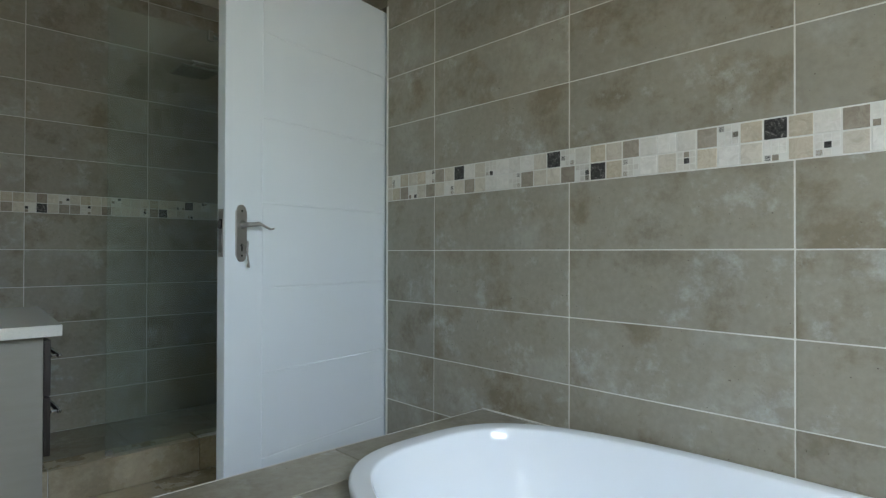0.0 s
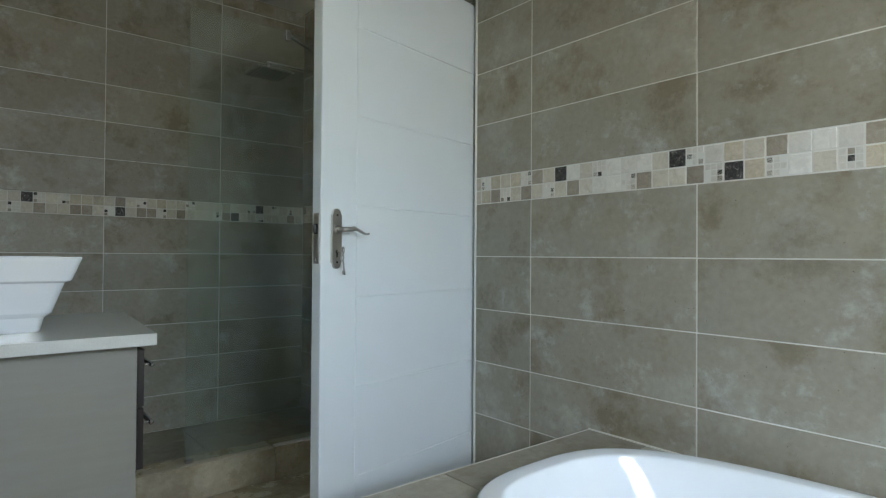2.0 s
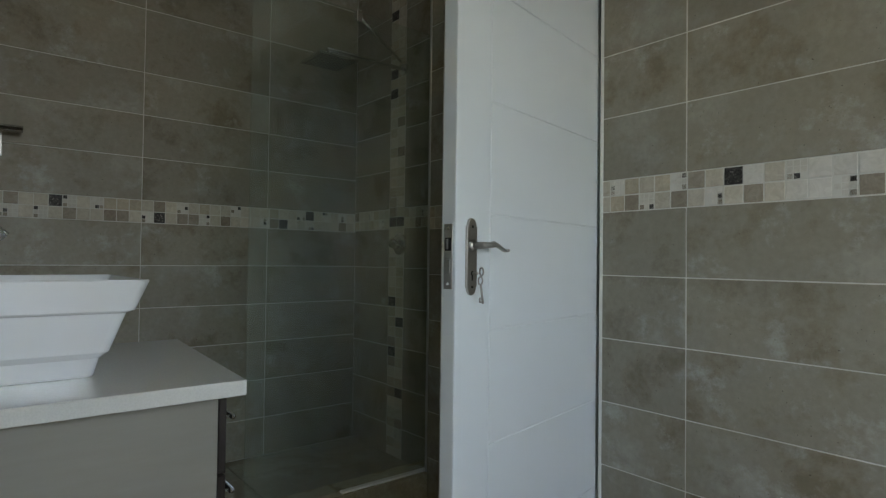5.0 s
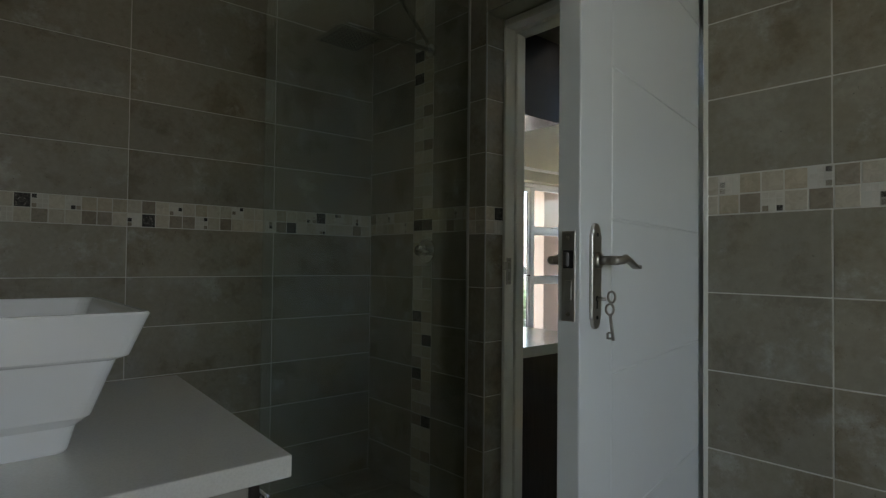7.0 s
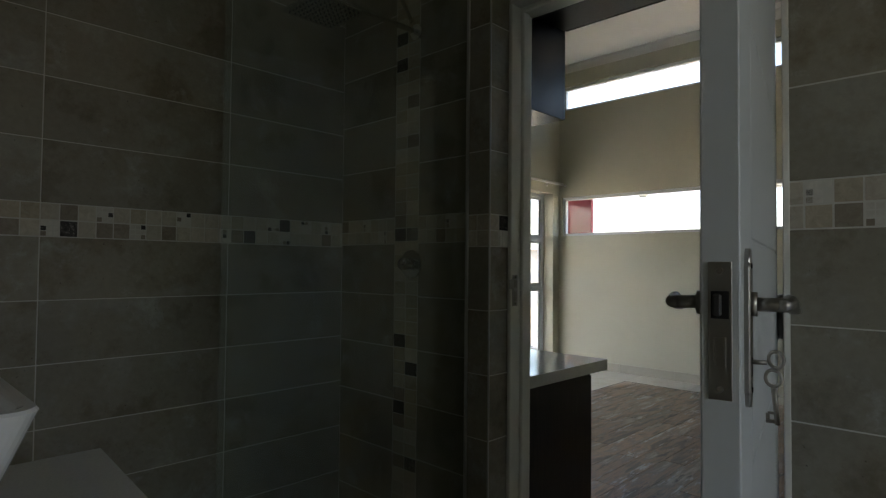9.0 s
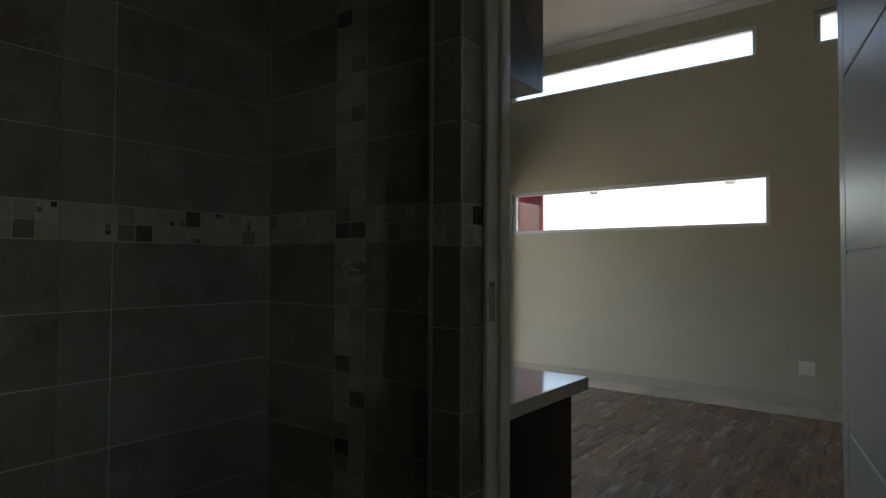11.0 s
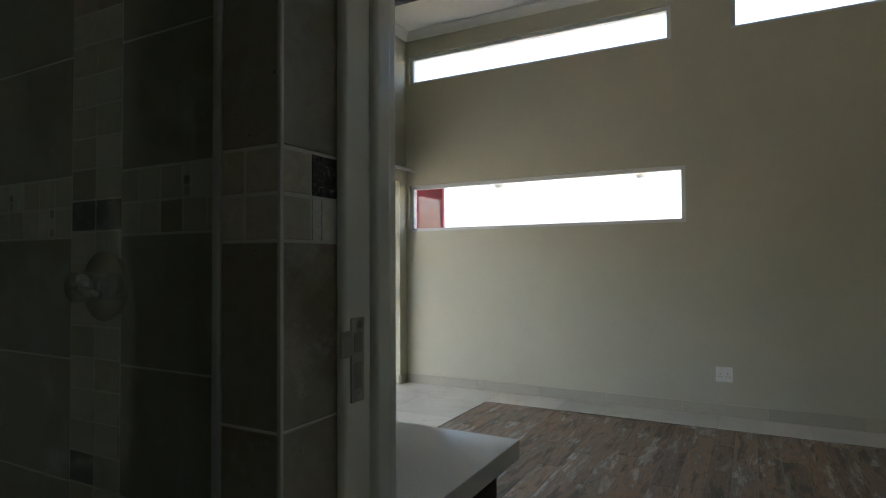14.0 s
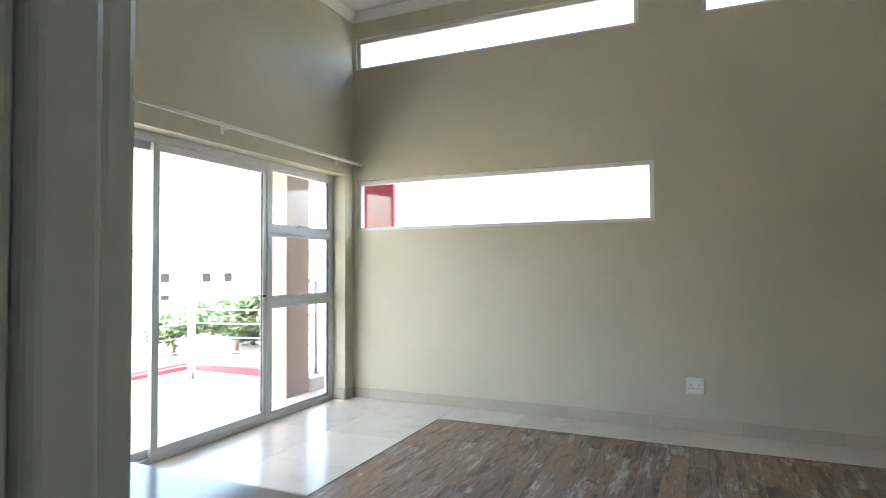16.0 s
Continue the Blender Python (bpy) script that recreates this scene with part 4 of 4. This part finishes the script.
def tile_face(face, u0, u1, uo, z0, z1, mat=None, row=ROW, col=COL, tall=None):
    """tall: a height above which the rows are half as high again."""
    lo, hi = BAND0 - face.drop, BAND1 - face.drop
    rows = spans(z0, min(z1, lo), lo, row, GAP)
    if z1 > hi:
        rows += spans(max(z0, hi), tall or z1, hi, row, GAP)
    if tall:
        rows += spans(tall, z1, tall, row * 1.5, GAP)
    face.slab(u0, u1, z0, z1)
    for c, d in rows:
        for a, b in spans(u0, u1, uo, col, GAP):
            me = piece_mesh("tile", b - a, T - 0.0006, d - c, mat or M_TILE, 0.0012)
            m = face.spot((a + b) / 2, (c + d) / 2)
            piece("tile", me, face.parent, m @ pose(0, random.uniform(-1, 1) * 0.0003, 0, 0, 0, random.uniform(-0.08, 0.08)))


KINDS = {"c": M_CREAM, "w": M_WHITE_STONE, "t": M_TAN, "b": M_BROWN, "k": M_BLACK}


def mosaic(face, start, step, top, bottom, lo, hi, n=0.0503):
    """Two rows of small stones from start along step; s is a cell of nine chips."""
    rng = random.Random(7)
    h = (BAND1 - BAND0) / 2
    for row, seq in enumerate((top, bottom)):
        zc = BAND1 - face.drop - h * (row + 0.5)
        for k, code in enumerate(seq):
            uc = start + step * n * (k + 0.5)
            a, b = max(lo, uc - n / 2 + 0.0019), min(hi, uc + n / 2 - 0.0019)
            if b - a < 0.008:
                continue
            if code != "s":
                piece("mosaic_stone", piece_mesh("mosaic_stone", b - a, T - 0.001, h - 0.0040, KINDS[code], 0.0008), face.parent, face.spot((a + b) / 2, zc))
                continue
            chip, pitch = 0.0138, 0.0162
            dark = rng.randrange(9)
            second = rng.choice([q for q in range(9) if q != dark])
            rest = bmesh.new()
            for q in range(9):
                du, dz = (q % 3 - 1) * pitch, (q // 3 - 1) * pitch
                if not lo < uc + du - chip / 2 or not uc + du + chip / 2 < hi:
                    continue
                if q in (dark, second):
                    piece("mosaic_chip", piece_mesh("mosaic_chip", chip, T - 0.001, chip, M_BLACK if q == dark else M_BROWN, 0.0006), face.parent, face.spot(uc + du, zc + dz))
                else:
                    box_bm(du - chip / 2, du + chip / 2, 0, T - 0.001, dz - chip / 2, dz + chip / 2, into=rest)
            piece("mosaic_chips", mesh_of("mosaic_chips", rest, M_WHITE_STONE), face.parent, face.spot(uc, zc))


east = Face(wall_east, "x", 0.0, -90)
tile_face(east, BACK_Y, DOOR_Y0 - 0.002, 0.0, 0.0, BATH_H)
TOP_E = "cstcts" + "bckwcswwwcks" + "wtcbwwwbstkt" + "wbscwcckstcw" + "bckwcswwccks" + "wtwbwcwbsckc"
BOT_E = "ctbscb" + "cscbcwwsbccb" + "sktswcstwcst" + "scwcsbccwtcb" + "cscbcwcsbcwb" + "skcsctscwcsc"
mosaic(east, 0.3072, -1, TOP_E, BOT_E, BACK_Y, DOOR_Y0 - 0.002, 0.0517)
tile_face(east, DOOR_Y0, DOOR_Y1, 0.0, DOOR_H + 0.001, BATH_H)
nib = Face(wall_east, "x", 0.0, -90, 0.022)
tile_face(nib, DOOR_Y1 + 0.002, NIB_Y - 0.002, 0.0 + 2 * COL, 0.0, BATH_H)
mosaic(nib, DOOR_Y1 + 0.001, 1, "ct", "cc", DOOR_Y1 + 0.002, NIB_Y - 0.002)
shower_e = Face(wall_east, "x", SHOWER_X, -90)
VM0, VM1 = 1.548, 1.682
tile_face(shower_e, NIB_Y, VM0, VM0, 0.076, BATH_H)
tile_face(shower_e, VM1, SHOWER_Y, VM1, 0.076, BATH_H)
shower_e.slab(VM0, VM1, 0.076, BATH_H)
mosaic(shower_e, NIB_Y, 1, "ctcscct", "cctcbcc", NIB_Y, VM0)
mosaic(shower_e, VM1, 1, "cctsccb", "csctcct", VM1, SHOWER_Y)
# upright mosaic strip behind the mixer
rng = random.Random(3)
for j in range(48):
    for i in range(2):
        zc = 0.10 + 0.0515 * j
        code = rng.choice("cctctctbtcttck")
        piece("mosaic_stone", piece_mesh("mosaic_stone", 0.064, T - 0.001, 0.0485, KINDS[code], 0.0008), wall_east, shower_e.spot(VM0 + 0.0335 + i * 0.067, zc))

# the back wall's tiles sit a little closer, with taller rows from head height up
north = Face(wall_north, "y", SHOWER_Y, 0, 0.008)
NO, NCOL, NROW, NSTONE = -1.000, 0.587, 0.193, 0.0499
tile_face(north, LEFT_X, SHOWER_X, NO, 0.076, BATH_H, None, NROW, NCOL, BAND1 - 0.008 + 3 * NROW)
TOP_N = "cctcwcsctcwc" + "bcckscsttt" + "cbcsctccsccc" + "tccskcscsccc"
BOT_N = "cscctccwbccs" + "scscbccbbc" + "skcbbscbcccs" + "bkccscccbccc"
mosaic(north, NO - 22 * NSTONE, 1, TOP_N, BOT_N, LEFT_X, SHOWER_X, NSTONE)
west = Face(wall_west, "x", LEFT_X, 90)
tile_face(west, BACK_Y, SHOWER_Y, 0.2, 0.0, BATH_H)
south = Face(wall_south, "y", BACK_Y, 180)
tile_face(south, LEFT_X, WX0, -1.0, 0.0, BATH_H)
tile_face(south, WX1, 0.0, -1.0, 0.0, BATH_H)
tile_face(south, WX0, WX1, -1.0, 0.0, WZ0)
tile_face(south, WX0, WX1, -1.0, WZ1, BATH_H)

# door reveal: the strip beside the frame, and its partner and head
reveal = Face(wall_east, "y", DOOR_Y1, 0, 0.022)
tile_face(reveal, 0.002, FRY, 0.002 - COL + 0.1, 0.0, DOOR_H)
mosaic(reveal, 0.0, 1, "ck", "cs", 0.002, FRY)
reveal_s = Face(wall_east, "y", DOOR_Y0, 180)
tile_face(reveal_s, 0.002, FRY, -0.3, 0.0, DOOR_H)
nib_back = Face(wall_east, "y", NIB_Y, 180)
tile_face(nib_back, 0.002, SHOWER_X, -0.3, 0.14, BATH_H)
trims = (("trim_corner", 0.0, DOOR_Y1), ("trim_corner", 0.0, NIB_Y), ("trim_corner", 0.0, DOOR_Y0))
for k, (nm, xx, yy) in enumerate(trims):
    if k == 1:
        structure("trim_corner_2", box_bm(-0.005, 0.007, NIB_Y - 0.003, NIB_Y + 0.010, 0.14, BATH_H, 0.0045, 4), M_TRIM, "rounded aluminium tile corner trim")
        continue
    structure(nm + "_" + str(k + 1), box_bm(xx - 0.0008, xx + 0.0045, yy - (0.003 if k < 2 else 0.010), yy + 0.003, 0.0 if k != 1 else 0.14, DOOR_H if k != 1 else BATH_H, 0.0012), M_TRIM if k < 2 else M_FRAME, "slim aluminium tile corner trim")


def flat_tiles(parent, name, x0, x1, y0, y1, z, ox, oy, sx, sy, mat, gap=0.003, skip=None):
    for a, b in spans(x0, x1, ox, sx, gap):
        for c, d in spans(y0, y1, oy, sy, gap):
            if skip and skip((a + b) / 2, (c + d) / 2):
                continue
            key = (name, round(b - a, 3), round(d - c, 3), mat.name)
            if key not in _cache:
                _cache[key] = mesh_of(name, box_bm(-(b - a) / 2, (b - a) / 2, -(d - c) / 2, (d - c) / 2, -0.0085, 0, 0.0012), mat)
            piece(name, _cache[key], parent, pose((a + b) / 2, (c + d) / 2, z + random.uniform(-1, 1) * 0.0002, 0, 0, 0))


part("grout", box_bm(LEFT_X, 0.2, BACK_Y, NIB_Y + 0.002, -0.0099, -0.002), M_GROUT_DARK, floor_bath)
flat_tiles(floor_bath, "tile", LEFT_X, 0.2, BACK_Y, NIB_Y + 0.002, 0.0, -0.62, 0.95, 0.453, 0.453, M_FLOOR_TILE)
flat_tiles(shower_floor, "tile", LEFT_X, SHOWER_X, 1.330, SHOWER_Y, 0.0845, -0.62, 1.33, 0.453, 0.453, M_TILE)
flat_tiles(kerb, "tile", LEFT_X, SHOWER_X, NIB_Y - 0.006, 1.328, 0.1485, -0.42, NIB_Y - 0.006, 0.603, 0.2, M_FLOOR_TILE)
kf = Face(kerb, "y", NIB_Y - 0.0075, 0)
for a, b in spans(LEFT_X, -0.001, -0.42, COL, GAP):
    piece("tile", piece_mesh("tile", b - a, T - 0.0006, 0.146, M_FLOOR_TILE, 0.0012), kerb, kf.spot((a + b) / 2, 0.0745))
kb = Face(kerb, "y", 1.329, 180)
for a, b in spans(LEFT_X, SHOWER_X, -0.42, COL, GAP):
    piece("tile", piece_mesh("tile", b - a, T - 0.0006, 0.060, M_FLOOR_TILE, 0.0012), kerb, kb.spot((a + b) / 2, 0.117))
# surround: a ledge cut to the bath's outline, tiles on it, and its two faces
ledge = bmesh.new()
rim_in, rim_out = [], []
for x, y, z in oval(BX, BY, RX - 0.03, RY - 0.03, SURZ - 0.0012, 96):
    d = Vector((x - BX, y - BY))
    reach = min(((0.0 if d.x > 0 else SURX) - BX) / d.x if abs(d.x) > 1e-6 else 99, ((SURY if d.y > 0 else BACK_Y) - BY) / d.y if abs(d.y) > 1e-6 else 99)
    rim_in.append((x, y))
    rim_out.append((BX + d.x * reach, BY + d.y * reach))
ring = [ledge.verts.new((*p, SURZ - 0.0014)) for p in rim_in]
outer = [ledge.verts.new((*p, SURZ - 0.0014)) for p in rim_out]
low = [ledge.verts.new((*p, SURZ - 0.009)) for p in rim_in]
for k in range(96):
    j = (k + 1) % 96
    ledge.faces.new((ring[k], ring[j], outer[j], outer[k]))
    ledge.faces.new((low[k], low[j], ring[j], ring[k]))
part("ledge", ledge, M_TILE, surround)
flat_tiles(surround, "tile", SURX, 0.0, SURY - 0.205, SURY, SURZ, -0.60, SURY - 0.205, 0.603, 0.205, M_TILE)
flat_tiles(surround, "tile", SURX, SURX + 0.28, BACK_Y, SURY - 0.208, SURZ, SURX, SURY - 0.205 - 4 * 0.603, 0.28, 0.603, M_TILE)
flat_tiles(surround, "tile", -0.052, 0.0, BACK_Y, SURY - 0.208, SURZ, -0.052, SURY - 0.205 - 4 * 0.603, 0.06, 0.603, M_TILE)
flat_tiles(surround, "tile", SURX + 0.28, -0.054, BACK_Y, BY - RY + 0.02, SURZ, -0.60, BACK_Y, 0.603, 0.47, M_TILE)
part("sealant", boxes_bm([(-0.005, 0.0, BACK_Y, SURY, SURZ - 0.001, SURZ + 0.004), (SURX, 0.0, SURY - 0.0025, SURY + 0.0012, SURZ - 0.004, SURZ + 0.0008)]), M_GROUT, surround, "pale silicone bead")
sn = Face(surround, "y", SURY, 180)
sw = Face(surround, "x", SURX, -90)
for c, d in ((0.001, 0.200), (0.203, 0.403), (0.406, 0.490)):
    for a, b in spans(SURX, 0.0, -0.6, COL, GAP):
        piece("tile", piece_mesh("tile", b - a, T - 0.0006, d - c, M_TILE, 0.0012), surround, sn.spot((a + b) / 2, (c + d) / 2))
    for a, b in spans(BACK_Y, SURY - 0.01, SURY - 0.205, COL, GAP):
        piece("tile", piece_mesh("tile", b - a, T - 0.0006, d - c, M_TILE, 0.0012), surround, sw.spot((a + b) / 2, (c + d) / 2))

# bedroom floor: cream border tiles round an inset of laminate planks
WDX, WDY, WDX0, WDY0 = 4.165, 2.735, 0.62, -1.40
part("grout", box_bm(0.2, FAR_X, BED_Y0, BED_Y1 + 0.12, -0.0099, -0.0015), M_GROUT_DARK, floor_bed)
flat_tiles(floor_bed, "tile", 0.2, FAR_X, WDY + 0.004, BED_Y1 + 0.12, 0.0, FAR_X - 0.41, WDY + 0.004, 0.603, 0.603, M_CREAM_TILE, 0.002)
flat_tiles(floor_bed, "tile", WDX + 0.004, FAR_X, BED_Y0, WDY, 0.0, WDX + 0.004, WDY - 8 * 0.603, 0.603, 0.603, M_CREAM_TILE, 0.002)
flat_tiles(floor_bed, "tile", 0.2, WDX, BED_Y0, WDY0 - 0.004, 0.0, FAR_X - 0.41, BED_Y0, 0.603, 0.603, M_CREAM_TILE, 0.002)
flat_tiles(floor_bed, "tile", 0.2, WDX0 - 0.004, WDY0, WDY, 0.0, 0.2, WDY - 8 * 0.603, 0.603, 0.603, M_CREAM_TILE, 0.002)
part("edge_strip", boxes_bm([(WDX0, WDX, WDY - 0.004, WDY + 0.004, -0.0015, 0.0012), (WDX - 0.002, WDX + 0.004, WDY0, WDY - 0.004, -0.0015, 0.0012)]), M_SEAL, floor_bed)
rows = int((WDY - WDY0) / 0.128)
pw = (WDY - WDY0) / rows
rng = random.Random(11)
for r in range(rows):
    y0 = WDY0 + r * pw
    for a, b in spans(WDX0, WDX, WDX0 - rng.uniform(0.1, 1.1), 1.21, 0.0012):
        key = ("plank", round(b - a, 3))
        if key not in _cache:
            _cache[key] = mesh_of("plank", box_bm(-(b - a) / 2, (b - a) / 2, -pw / 2 + 0.0008, pw / 2 - 0.0008, -0.0085, 0, 0.0016), M_WOOD)
        piece("plank", _cache[key], floor_bed, pose((a + b) / 2, y0 + pw / 2, rng.uniform(-1, 1) * 0.00015))
# tiled skirting
sk = tagged(new("baseboard_far"), "pale tiled skirting along the far wall", "baseboard", kind="structure")
for a, b in spans(BED_Y0, BED_Y1, 3.0, 0.603, 0.002):
    piece("skirting_tile", piece_mesh("skirting_tile", b - a, 0.0098, 0.095, M_SKIRT, 0.0015), sk, pose(FAR_X - 0.010, (a + b) / 2, 0.0485, 0, 0, -90))
sk2 = tagged(new("baseboard_slide"), "pale tiled skirting beside the sliding door", "baseboard", kind="structure")
for a, b in ((SLX1, FAR_X - 0.011), (0.9, SLX0)):
    piece("skirting_tile", piece_mesh("skirting_tile", b - a, 0.0098, 0.095, M_SKIRT, 0.0015), sk2, pose((a + b) / 2, BED_Y1 - 0.010, 0.0485))
piece("skirting_tile", piece_mesh("skirting_tile", 0.115, 0.0098, 0.095, M_SKIRT, 0.0015), sk2, pose(SLX1 - 0.010, BED_Y1 + 0.06, 0.0485, 0, 0, -90))
